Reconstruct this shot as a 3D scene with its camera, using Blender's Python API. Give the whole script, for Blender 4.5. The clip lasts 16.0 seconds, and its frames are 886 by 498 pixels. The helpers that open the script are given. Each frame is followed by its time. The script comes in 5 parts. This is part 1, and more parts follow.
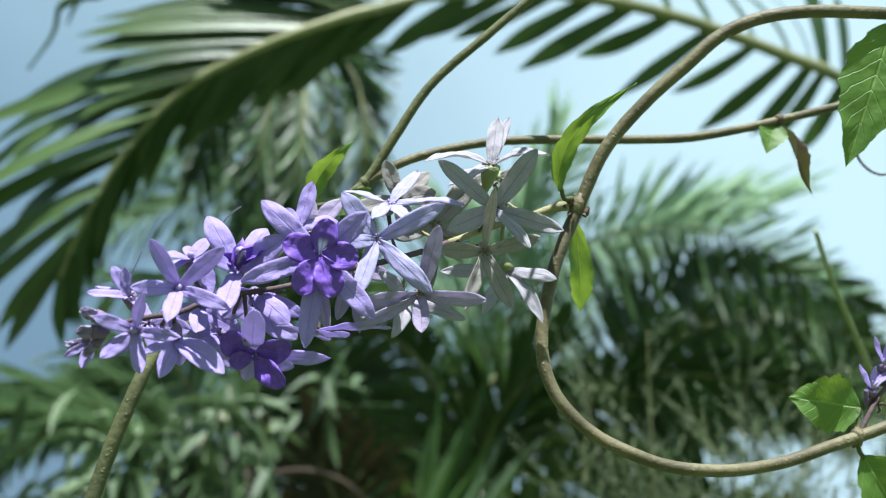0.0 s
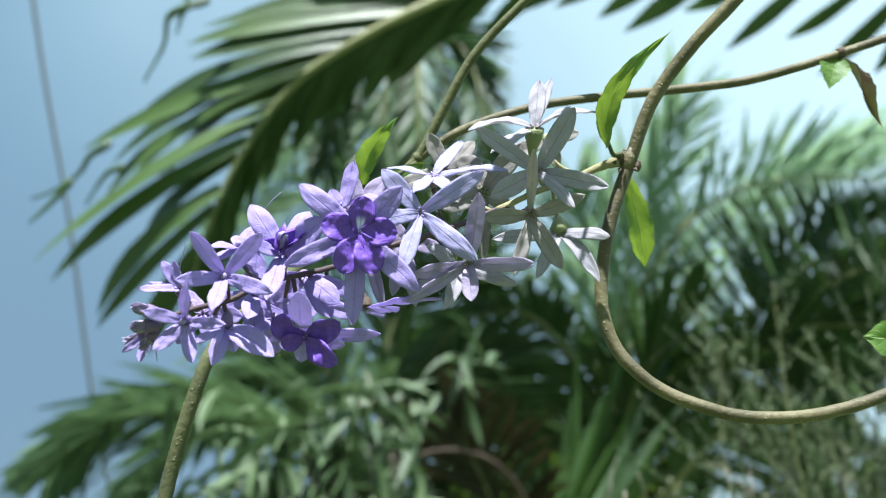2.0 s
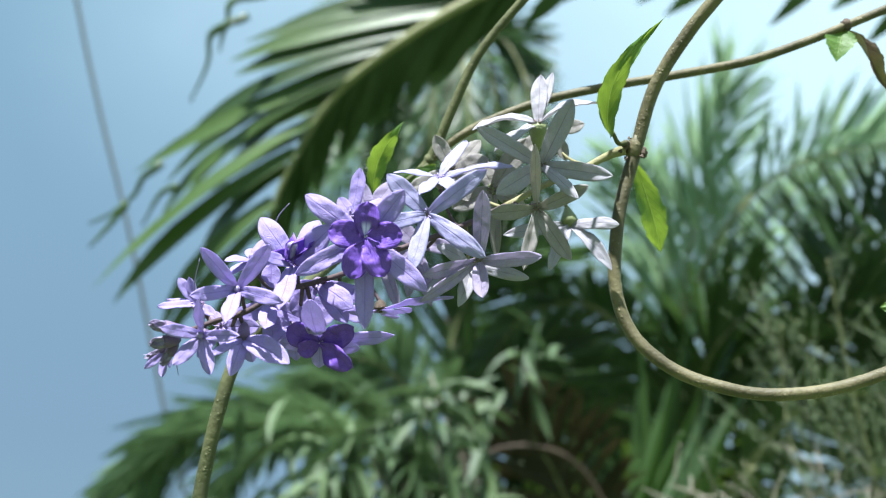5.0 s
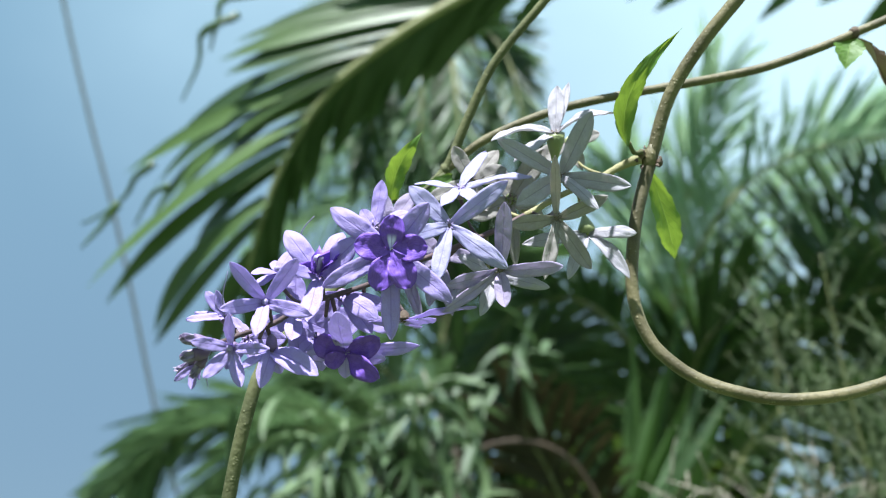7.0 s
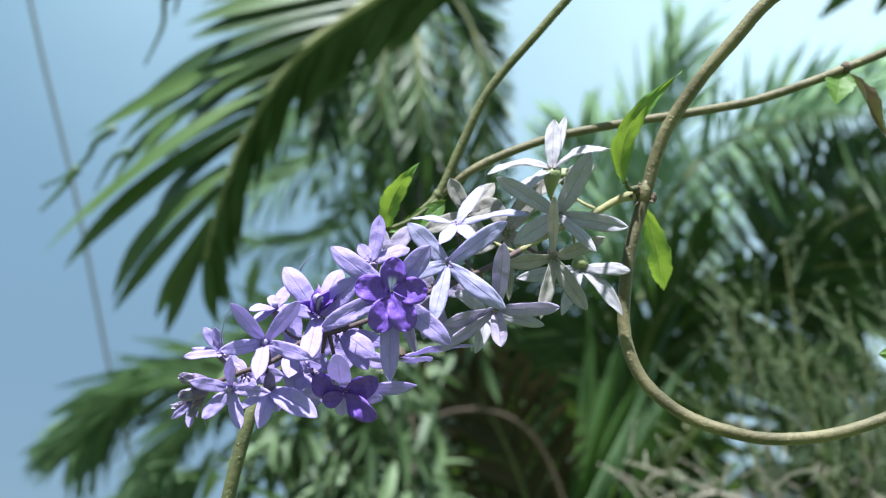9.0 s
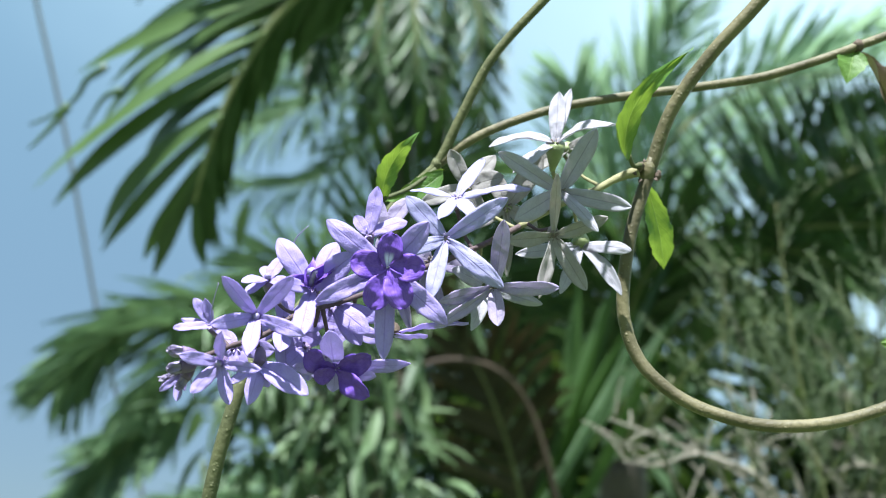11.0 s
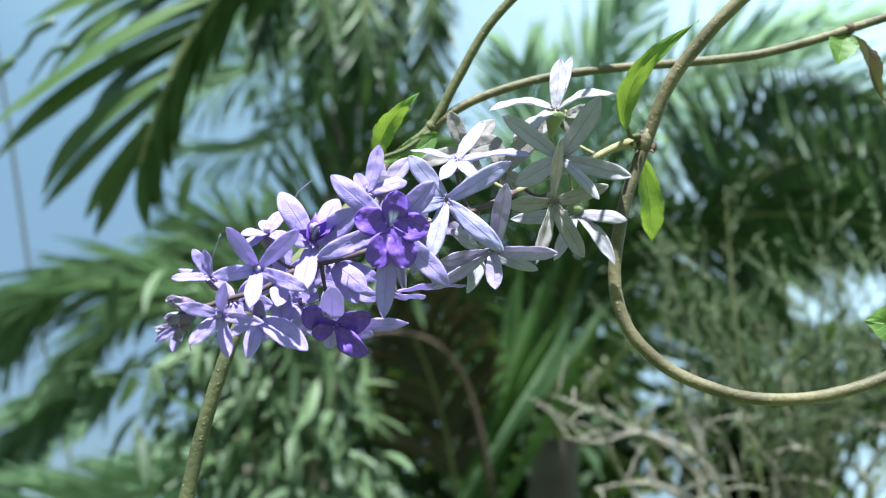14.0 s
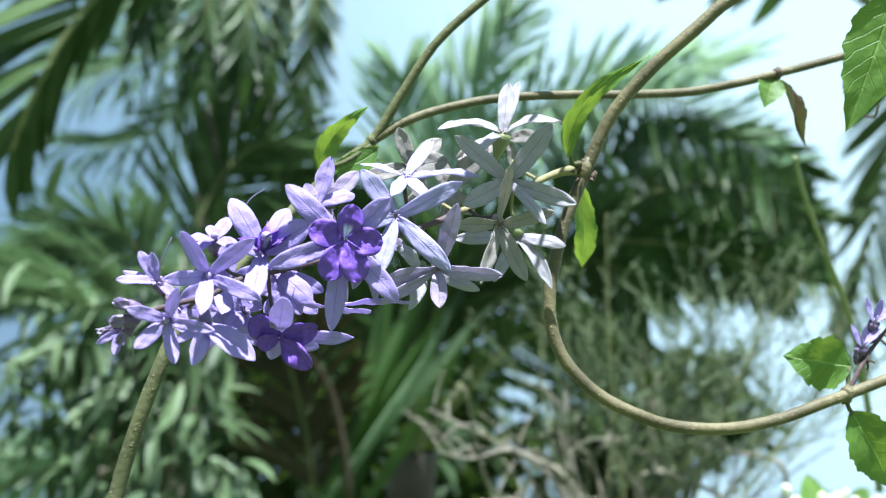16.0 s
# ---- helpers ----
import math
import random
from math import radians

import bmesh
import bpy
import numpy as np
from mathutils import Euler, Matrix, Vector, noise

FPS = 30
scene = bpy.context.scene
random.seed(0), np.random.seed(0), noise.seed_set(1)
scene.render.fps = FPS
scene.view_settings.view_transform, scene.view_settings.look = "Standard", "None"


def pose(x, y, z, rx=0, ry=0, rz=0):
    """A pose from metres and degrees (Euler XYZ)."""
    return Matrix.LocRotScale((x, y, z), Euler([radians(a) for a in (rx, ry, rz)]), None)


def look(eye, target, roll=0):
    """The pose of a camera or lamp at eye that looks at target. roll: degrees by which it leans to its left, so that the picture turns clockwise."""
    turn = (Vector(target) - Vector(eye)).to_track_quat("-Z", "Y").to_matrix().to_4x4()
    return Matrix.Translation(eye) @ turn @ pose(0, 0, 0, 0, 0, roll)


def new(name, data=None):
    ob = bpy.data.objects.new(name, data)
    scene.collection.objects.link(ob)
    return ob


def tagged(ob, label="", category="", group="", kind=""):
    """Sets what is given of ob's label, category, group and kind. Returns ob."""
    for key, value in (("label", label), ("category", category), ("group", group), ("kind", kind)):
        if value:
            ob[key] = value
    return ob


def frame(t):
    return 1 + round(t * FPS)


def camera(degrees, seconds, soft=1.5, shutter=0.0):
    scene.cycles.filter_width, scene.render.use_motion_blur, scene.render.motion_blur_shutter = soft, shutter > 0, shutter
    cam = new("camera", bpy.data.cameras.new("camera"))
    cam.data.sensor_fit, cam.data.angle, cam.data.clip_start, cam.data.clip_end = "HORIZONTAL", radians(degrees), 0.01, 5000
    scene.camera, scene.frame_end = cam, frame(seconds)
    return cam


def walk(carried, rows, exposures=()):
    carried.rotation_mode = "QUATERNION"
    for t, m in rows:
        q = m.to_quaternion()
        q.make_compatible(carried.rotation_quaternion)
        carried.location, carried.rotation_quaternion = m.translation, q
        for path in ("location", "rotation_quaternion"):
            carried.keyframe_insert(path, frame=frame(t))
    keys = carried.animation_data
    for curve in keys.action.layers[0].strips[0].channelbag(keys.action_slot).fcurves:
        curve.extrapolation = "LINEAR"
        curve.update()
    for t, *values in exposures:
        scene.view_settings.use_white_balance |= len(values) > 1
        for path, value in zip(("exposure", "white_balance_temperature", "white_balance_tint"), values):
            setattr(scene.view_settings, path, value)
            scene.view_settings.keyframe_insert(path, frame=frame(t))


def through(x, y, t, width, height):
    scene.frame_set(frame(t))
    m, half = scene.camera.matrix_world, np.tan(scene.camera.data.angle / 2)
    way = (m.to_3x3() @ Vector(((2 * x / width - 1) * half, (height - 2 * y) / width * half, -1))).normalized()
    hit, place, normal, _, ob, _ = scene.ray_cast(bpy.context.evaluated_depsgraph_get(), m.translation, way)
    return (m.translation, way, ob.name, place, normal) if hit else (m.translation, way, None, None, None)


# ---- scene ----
cam = camera(40.0, 16.0, 1.1)
cam.data.dof.use_dof = True
cam.data.dof.focus_distance = 0.365
cam.data.dof.aperture_fstop = 15.5
PATH = [
    (0.0, pose(-0.03121, 0.01708, 1.59982, 114.120, -5.248, -11.595)),
    (0.5, pose(-0.01978, 0.01523, 1.60170, 113.463, -4.048, -9.314)),
    (1.0, pose(-0.01309, 0.01316, 1.59950, 112.980, -3.728, -7.388)),
    (1.5, pose(-0.01050, 0.00925, 1.59741, 112.533, -3.712, -5.811)),
    (2.0, pose(-0.00493, 0.01357, 1.59928, 112.460, -3.114, -3.766)),
    (2.5, pose(-0.00021, 0.01077, 1.59688, 112.567, -1.782, -2.017)),
    (3.0, pose(0.00367, 0.01022, 1.59615, 112.671, -1.339, -0.985)),
    (3.5, pose(0.00887, 0.01099, 1.59809, 112.467, -0.985, -0.328)),
    (4.0, pose(0.01454, 0.00814, 1.59875, 112.495, -0.621, 0.381)),
    (4.2, pose(0.01465, 0.00902, 1.59744, 112.403, -0.803, 0.435)),
    (6.3, pose(0.00242, 0.00218, 1.59943, 112.200, 0.033, 0.104)),
    (6.5, pose(0.00381, 0.00322, 1.60222, 112.203, 0.202, 0.155)),
    (7.0, pose(0.00000, -0.00000, 1.60000, 112.000, 0.000, -0.000)),
    (7.5, pose(-0.00426, 0.00112, 1.60539, 111.739, -0.250, -0.538)),
    (8.0, pose(-0.00743, -0.00187, 1.60649, 111.607, -0.531, -1.151)),
    (8.5, pose(-0.01111, -0.00361, 1.61200, 111.100, -0.440, -1.658)),
    (9.0, pose(-0.01319, -0.00946, 1.62192, 110.111, -0.439, -2.400)),
    (9.2, pose(-0.01234, -0.01170, 1.62413, 109.957, -1.003, -2.067)),
    (11.3, pose(-0.01797, -0.00278, 1.63351, 107.023, -2.362, -4.086)),
    (11.5, pose(-0.02116, -0.00465, 1.63156, 106.668, -2.607, -4.567)),
    (12.0, pose(-0.02712, -0.00314, 1.62796, 106.405, -2.880, -5.070)),
    (12.5, pose(-0.03212, -0.00082, 1.62917, 106.410, -2.704, -5.732)),
    (13.0, pose(-0.03228, 0.00233, 1.63013, 106.712, -2.577, -5.972)),
    (13.5, pose(-0.03367, 0.00157, 1.63090, 106.745, -2.485, -6.483)),
    (14.0, pose(-0.03441, 0.00053, 1.62870, 106.590, -3.265, -7.015)),
    (14.5, pose(-0.03558, 0.00143, 1.63237, 106.748, -2.829, -7.854)),
    (15.0, pose(-0.04222, 0.00416, 1.63019, 107.017, -4.040, -9.434)),
    (15.5, pose(-0.05254, 0.00457, 1.63069, 107.205, -4.157, -11.732)),
    (16.0, pose(-0.05893, 0.00378, 1.62870, 107.574, -4.526, -14.089)),
]
walk(cam, PATH, ((0.0, 1.55, 6000, 9), (1.5, 1.70, 6000, 9), (3.5, 1.80, 6000, 9), (9.0, 1.83, 5930, 9), (12.5, 2.02, 5860, 9), (16.0, 1.98, 5800, 9)))

# The plant hangs overhead: everything near is laid out from a station below it, looking 22 degrees up.
STATION = pose(0, 0, 1.6, 22, 0, 0)
UNIT = 2154.0


def at(u, v, d):
    """Place seen from the station: u to the right and v up, as parts of 2154 of the distance d (metres)."""
    return STATION @ Vector((u / UNIT * d, d, v / UNIT * d))


def turn(x, y, z):
    """A direction in the station's axes (right, ahead, up) as a world direction."""
    return (STATION.to_3x3() @ Vector((x, y, z))).normalized()


def turn_by(x, y, z):
    """The same, keeping its length."""
    return STATION.to_3x3() @ Vector((x, y, z))


# ---- light ----
SUN_AZ, SUN_EL = radians(192), radians(62)   # azimuth clockwise from north (ahead is north)
sun_dir = Vector((math.sin(SUN_AZ) * math.cos(SUN_EL), math.cos(SUN_AZ) * math.cos(SUN_EL), math.sin(SUN_EL)))
sun = new("sun", bpy.data.lights.new("sun", "SUN"))
sun.data.energy, sun.data.angle, sun.data.color = 5.0, radians(0.53), (1.0, 0.97, 0.93)
sun.matrix_world = look((0, 0, 30), Vector((0, 0, 30)) - sun_dir)

world = bpy.data.worlds.new("world")
scene.world = world
world.use_nodes = True
wt = world.node_tree
wt.nodes.clear()
sky = wt.nodes.new("ShaderNodeTexSky")
sky.sky_type, sky.sun_disc = "NISHITA", False
sky.sun_elevation, sky.sun_rotation = SUN_EL, SUN_AZ
sky.air_density, sky.dust_density, sky.ozone_density = 1.0, 1.5, 2.0
# thin bright cloud over one half of the sky, hazy blue on the other, greyer towards the horizon
geo = wt.nodes.new("ShaderNodeTexCoord")
dot = wt.nodes.new("ShaderNodeVectorMath")
dot.operation = "DOT_PRODUCT"
dot.inputs[1].default_value = (0.73, 0.13, 0.67)
cloud = wt.nodes.new("ShaderNodeTexNoise")
cloud.inputs["Scale"].default_value, cloud.inputs["Detail"].default_value = 2.2, 4.0
addn = wt.nodes.new("ShaderNodeMath")
addn.operation = "MULTIPLY_ADD"
addn.inputs[1].default_value = 0.45
ramp = wt.nodes.new("ShaderNodeMapRange")
ramp.interpolation_type = "SMOOTHSTEP"
ramp.inputs["From Min"].default_value, ramp.inputs["From Max"].default_value = 0.42, 1.0
mixs = wt.nodes.new("ShaderNodeMix")
mixs.data_type = "RGBA"
mixs.inputs[7].default_value = (4.05, 5.35, 5.75, 1)
haze = wt.nodes.new("ShaderNodeMix")
haze.data_type = "RGBA"
haze.inputs[0].default_value = 0.75
low = wt.nodes.new("ShaderNodeSeparateXYZ")
fall = wt.nodes.new("ShaderNodeMapRange")
fall.interpolation_type = "SMOOTHSTEP"
fall.inputs["From Min"].default_value, fall.inputs["From Max"].default_value = 0.08, 0.62
grey = wt.nodes.new("ShaderNodeMix")
grey.data_type = "RGBA"
grey.inputs[6].default_value, grey.inputs[7].default_value = (0.85, 1.29, 1.50, 1), (1.52, 2.50, 2.92, 1)
bgn = wt.nodes.new("ShaderNodeBackground")
bgn.inputs["Strength"].default_value = 0.06
wout = wt.nodes.new("ShaderNodeOutputWorld")
for a, b in ((geo.outputs["Generated"], dot.inputs[0]), (geo.outputs["Generated"], cloud.inputs["Vector"]), (cloud.outputs["Fac"], addn.inputs[0]),
             (dot.outputs["Value"], addn.inputs[2]), (addn.outputs[0], ramp.inputs["Value"]), (ramp.outputs[0], mixs.inputs[0]),
             (geo.outputs["Generated"], low.inputs[0]), (low.outputs[2], fall.inputs["Value"]), (fall.outputs[0], grey.inputs[0]), (grey.outputs[2], haze.inputs[7]), (sky.outputs[0], haze.inputs[6]), (haze.outputs[2], mixs.inputs[6]), (mixs.outputs[2], bgn.inputs["Color"]), (bgn.outputs[0], wout.inputs[0])):
    wt.links.new(a, b)


# ---- materials ----
class Nodes:
    """Short hand for building one node material."""

    def __init__(self, name):
        self.mat = bpy.data.materials.new(name)
        self.mat.use_nodes = True
        self.t = self.mat.node_tree
        self.t.nodes.clear()
        self.out = self.t.nodes.new("ShaderNodeOutputMaterial")

    def n(self, kind, **inputs):
        node = self.t.nodes.new("ShaderNode" + kind)
        for k, v in inputs.items():
            self.put(node.inputs[k.replace("_", " ")], v)
        return node

    def put(self, socket, v):
        if isinstance(v, bpy.types.NodeSocket):
            self.t.links.new(v, socket)
        else:
            socket.default_value = v

    def math(self, op, a, b=0.0, c=0.0):
        node = self.t.nodes.new("ShaderNodeMath")
        node.operation = op
        for s, v in zip(node.inputs, (a, b, c)):
            self.put(s, v)
        return node.outputs[0]

    def mix(self, f, a, b):
        node = self.t.nodes.new("ShaderNodeMix")
        node.data_type = "RGBA"
        for i, v in ((0, f), (6, a), (7, b)):
            self.put(node.inputs[i], v if isinstance(v, (float, int, bpy.types.NodeSocket)) else (*v, 1))
        return node.outputs[2]

    def noise(self, scale, detail=3.0, vector=None, rough=0.55):
        node = self.n("TexNoise", Scale=scale, Detail=detail, Roughness=rough)
        if vector is not None:
            self.put(node.inputs["Vector"], vector)
        return node.outputs["Fac"]

    def step(self, v, lo, hi):
        node = self.n("MapRange")
        node.interpolation_type = "SMOOTHSTEP"
        for k, x in (("Value", v), ("From Min", lo), ("From Max", hi)):
            self.put(node.inputs[k], x)
        return node.outputs[0]

    def place(self):
        return self.n("TexCoord").outputs["Object"]

    def uv(self):
        sep = self.n("SeparateXYZ", Vector=self.n("TexCoord").outputs["UV"])
        return sep.outputs[0], sep.outputs[1]

    def done(self, colour, rough=0.5, bump=None, strength=0.3, dist=0.001, through=0.0, through_colour=None, spec=0.4):
        b = self.n("BsdfPrincipled")
        self.put(b.inputs["Base Color"], colour if isinstance(colour, bpy.types.NodeSocket) else (*colour, 1))
        self.put(b.inputs["Roughness"], rough)
        self.put(b.inputs["Specular IOR Level"], spec)
        shader = b.outputs[0]
        normal = None
        if bump is not None:
            bn = self.n("Bump", Height=bump, Strength=strength, Distance=dist)
            normal = bn.outputs[0]
            self.put(b.inputs["Normal"], normal)
        if through:
            tr = self.n("BsdfTranslucent")
            tc = through_colour if through_colour is not None else colour
            self.put(tr.inputs["Color"], tc if isinstance(tc, bpy.types.NodeSocket) else (*tc, 1))
            if normal is not None:
                self.put(tr.inputs["Normal"], normal)
            ms = self.n("MixShader", Fac=through)
            self.t.links.new(shader, ms.inputs[1])
            self.t.links.new(tr.outputs[0], ms.inputs[2])
            shader = ms.outputs[0]
        self.t.links.new(shader, self.out.inputs["Surface"])
        return self.mat


def petal_material(name, body, vein, back, through=0.40, vein_amount=0.5, glow=(0.70, 0.58, 0.96)):
    """Papery calyx lobe: dark midvein, faint net of side veins, blotches."""
    m = Nodes(name)
    x, y = m.uv()
    ax = m.math("ABSOLUTE", m.math("SUBTRACT", x, 0.5))
    mid = m.math("SUBTRACT", 1.0, m.step(ax, 0.008, 0.040))
    fade = m.math("SUBTRACT", 1.0, m.step(y, 0.75, 0.98))
    mid = m.math("MULTIPLY", mid, fade)
    wob = m.noise(9.0, 2.0, m.n("TexCoord").outputs["UV"])
    ph = m.math("ADD", m.math("MULTIPLY_ADD", y, 38.0, m.math("MULTIPLY", ax, -34.0)), m.math("MULTIPLY", wob, 10.0))
    side = m.step(m.math("SINE", ph), 0.86, 1.0)
    place = m.place()
    blot = m.noise(4.5, 3.0, place)
    fine = m.noise(60.0, 2.0, place)
    pit = m.noise(19.0, 2.0, place)
    cells = m.n("TexVoronoi", Vector=place, Scale=15.0)
    cells.feature = "DISTANCE_TO_EDGE"
    net = m.math("SUBTRACT", 1.0, m.step(cells.outputs["Distance"], 0.0, 0.09))
    rnd = m.n("ObjectInfo").outputs["Random"]
    c = m.mix(m.step(blot, 0.3, 0.75), body, back)
    c = m.mix(m.math("MULTIPLY", rnd, 0.35), c, tuple(min(1.0, 1.18 * k + 0.02) for k in body))
    c = m.mix(m.math("MULTIPLY", m.math("SUBTRACT", 1.0, m.step(pit, 0.30, 0.50)), 0.05), c, tuple(0.45 * a + 0.55 * b for a, b in zip(body, vein)))
    c = m.mix(m.math("MULTIPLY", side, 0.16 * vein_amount), c, vein)
    c = m.mix(m.math("MULTIPLY", net, 0.13), c, vein)
    c = m.mix(m.math("MULTIPLY", mid, 0.75 * vein_amount + 0.1), c, vein)
    h = m.math("ADD", m.math("MULTIPLY", side, -0.5), m.math("MULTIPLY_ADD", mid, -1.6, m.math("MULTIPLY_ADD", blot, 0.6, m.math("MULTIPLY_ADD", pit, 1.1, m.math("MULTIPLY_ADD", net, -0.35, m.math("MULTIPLY", fine, 0.5))))))
    return m.done(c, 0.62, h, 0.30, 0.0006, through, m.mix(0.55, c, glow), 0.25)


LILAC = petal_material("lilac_sepal", (0.328, 0.264, 0.535), (0.12, 0.07, 0.32), (0.38, 0.32, 0.64))
PALE = petal_material("pale_lilac_sepal", (0.325, 0.315, 0.50), (0.16, 0.135, 0.30), (0.39, 0.38, 0.56), vein_amount=0.5)
MAUVE = petal_material("faded_mauve_sepal", (0.34, 0.29, 0.43), (0.12, 0.095, 0.18), (0.42, 0.365, 0.50), glow=(0.62, 0.55, 0.75))
SILVER = petal_material("silvery_faded_sepal", (0.325, 0.312, 0.355), (0.12, 0.115, 0.145), (0.40, 0.388, 0.43), vein_amount=0.6, glow=(0.68, 0.64, 0.68))
OLIVE = petal_material("grey_green_faded_sepal", (0.285, 0.265, 0.255), (0.11, 0.10, 0.095), (0.365, 0.345, 0.325), vein_amount=0.6, glow=(0.56, 0.52, 0.48))


def violet_material(name, spotted):
    """Corolla lobe: veins fan out from its base; the upper lobe has a white mark there."""
    m = Nodes(name)
    x, y = m.uv()
    sx = m.math("SUBTRACT", x, 0.5)
    ax = m.math("ABSOLUTE", sx)
    wob = m.noise(3.5, 2.0, m.n("TexCoord").outputs["UV"])
    fan = m.math("MULTIPLY_ADD", sx, 60.0, m.math("MULTIPLY", wob, 24.0))
    vein = m.math("MULTIPLY", m.step(m.math("SINE", fan), 0.25, 0.95), m.math("SUBTRACT", 1.0, m.step(y, 0.72, 1.0)))
    rnd = m.n("ObjectInfo").outputs["Random"]
    c = m.mix(m.step(m.noise(5.0, 3.0, m.place()), 0.3, 0.7), (0.112, 0.046, 0.35), (0.172, 0.082, 0.46))
    c = m.mix(m.math("MULTIPLY", rnd, 0.3), c, (0.24, 0.13, 0.60))
    c = m.mix(m.math("MULTIPLY", vein, 0.24), c, (0.055, 0.016, 0.23))
    if spotted:
        spot = m.math("MULTIPLY", m.math("SUBTRACT", 1.0, m.step(ax, 0.12, 0.26)), m.math("SUBTRACT", 1.0, m.step(y, 0.30, 0.52)))
        line = m.math("SUBTRACT", 1.0, m.math("MULTIPLY", m.math("SUBTRACT", 1.0, m.step(ax, 0.01, 0.05)), 0.5))
        c = m.mix(m.math("MULTIPLY", spot, line), c, (0.68, 0.66, 0.98))
    h = m.math("MULTIPLY_ADD", vein, -0.4, m.noise(9.0, 3.0, m.place()))
    return m.done(c, 0.52, h, 0.3, 0.0005, 0.25, m.mix(0.4, c, (0.16, 0.05, 0.55)), 0.3)


VIOLET, SPOTTED = violet_material("violet_corolla", False), violet_material("violet_corolla_with_white_spot", True)


def bark_material(name, dark, light, speck, scale=1.0, rough=0.8):
    """Thin stem bark: long streaks, pale lenticels and grime."""
    m = Nodes(name)
    p = m.place()
    big = m.noise(60.0 * scale, 4.0, p)
    fine = m.noise(520.0 * scale, 4.0, p)
    vor = m.n("TexVoronoi", Vector=p, Scale=620.0 * scale)
    dots = m.math("MULTIPLY", m.math("SUBTRACT", 1.0, m.step(vor.outputs["Distance"], 0.12, 0.34)), m.step(m.noise(150.0 * scale, 2.0, p), 0.42, 0.66))
    c = m.mix(m.step(big, 0.3, 0.7), dark, light)
    c = m.mix(m.math("MULTIPLY", m.step(fine, 0.5, 0.75), 0.45), c, tuple(0.6 * k for k in dark))
    c = m.mix(m.math("MULTIPLY", dots, 0.4), c, speck)
    h = m.math("ADD", m.math("MULTIPLY", fine, 1.0), m.math("MULTIPLY_ADD", dots, 0.4, m.math("MULTIPLY", big, 0.6)))
    return m.done(c, rough, h, 0.6, 0.0007, spec=0.3)


BARK = bark_material("vine_bark", (0.058, 0.051, 0.024), (0.122, 0.108, 0.053), (0.22, 0.205, 0.12), rough=0.6)
BARK_GREEN = bark_material("young_vine_bark", (0.050, 0.057, 0.022), (0.094, 0.100, 0.042), (0.220, 0.220, 0.120))
RACHIS = bark_material("raceme_stalk", (0.055, 0.036, 0.040), (0.095, 0.066, 0.066), (0.14, 0.11, 0.10))
STALK = bark_material("olive_stalk", (0.150, 0.136, 0.068), (0.231, 0.218, 0.109), (0.286, 0.258, 0.150))
NODE = bark_material("dark_node_bark", (0.040, 0.028, 0.020), (0.085, 0.062, 0.042), (0.13, 0.11, 0.08))
TWIG = bark_material("bare_twig", (0.13, 0.118, 0.092), (0.21, 0.195, 0.155), (0.27, 0.25, 0.21), 0.3)
TRUNK = bark_material("palm_trunk_bark", (0.050, 0.040, 0.030), (0.095, 0.080, 0.062), (0.11, 0.10, 0.08), 0.05)


def leaf_material(name, body, light, vein, through=0.5, rough=0.55, lobes=9.0, scale=1.0):
    m = Nodes(name)
    x, y = m.uv()
    ax = m.math("ABSOLUTE", m.math("SUBTRACT", x, 0.5))
    mid = m.math("SUBTRACT", 1.0, m.step(ax, 0.010, 0.035))
    ph = m.math("MULTIPLY_ADD", y, lobes * 6.28, m.math("MULTIPLY", ax, -26.0))
    side = m.step(m.math("SINE", ph), 0.90, 1.0)
    p = m.place()
    big = m.noise(70.0 * scale, 3.0, p)
    cell = m.n("TexVoronoi", Vector=p, Scale=420.0 * scale)
    c = m.mix(m.step(big, 0.35, 0.7), body, light)
    c = m.mix(m.math("MULTIPLY", m.n("ObjectInfo").outputs["Random"], 0.4), c, light)
    c = m.mix(m.math("MULTIPLY", side, 0.35), c, vein)
    c = m.mix(m.math("MULTIPLY", mid, 0.8), c, vein)
    h = m.math("MULTIPLY_ADD", side, -0.8, m.math("MULTIPLY_ADD", mid, -1.2, m.math("MULTIPLY", cell.outputs["Distance"], 0.3)))
    tc = m.mix(0.46, c, (0.46, 0.62, 0.06))
    return m.done(c, rough, h, 0.5, 0.0008 / scale, through, tc, 0.4)


VINE_LEAF = leaf_material("vine_leaf", (0.046, 0.110, 0.014), (0.088, 0.172, 0.024), (0.150, 0.24, 0.06), 0.26)
DRY_LEAF = leaf_material("dry_leaf", (0.120, 0.083, 0.068), (0.203, 0.143, 0.112), (0.090, 0.060, 0.045), 0.06, 0.7)


def foliage(name, dark, light, through=0.35, rough=0.38, island=False, tint=(0.30, 0.50, 0.06), spec=0.5):
    """Distant or palm foliage: each blade a little different."""
    m = Nodes(name)
    rnd = m.n("NewGeometry").outputs["Random Per Island"] if island else m.n("ObjectInfo").outputs["Random"]
    p = m.place()
    big = m.noise(6.0, 3.0, p)
    c = m.mix(m.math("MULTIPLY_ADD", m.math("POWER", rnd, 1.8), 0.8, m.math("MULTIPLY", big, 0.3)), dark, light)
    fibre = m.noise(90.0, 2.0, p)
    c = m.mix(m.math("MULTIPLY", m.step(fibre, 0.55, 0.8), 0.25), c, tuple(0.6 * k for k in dark))
    return m.done(c, rough, fibre, 0.2, 0.002, through, m.mix(0.4, c, tint), spec)


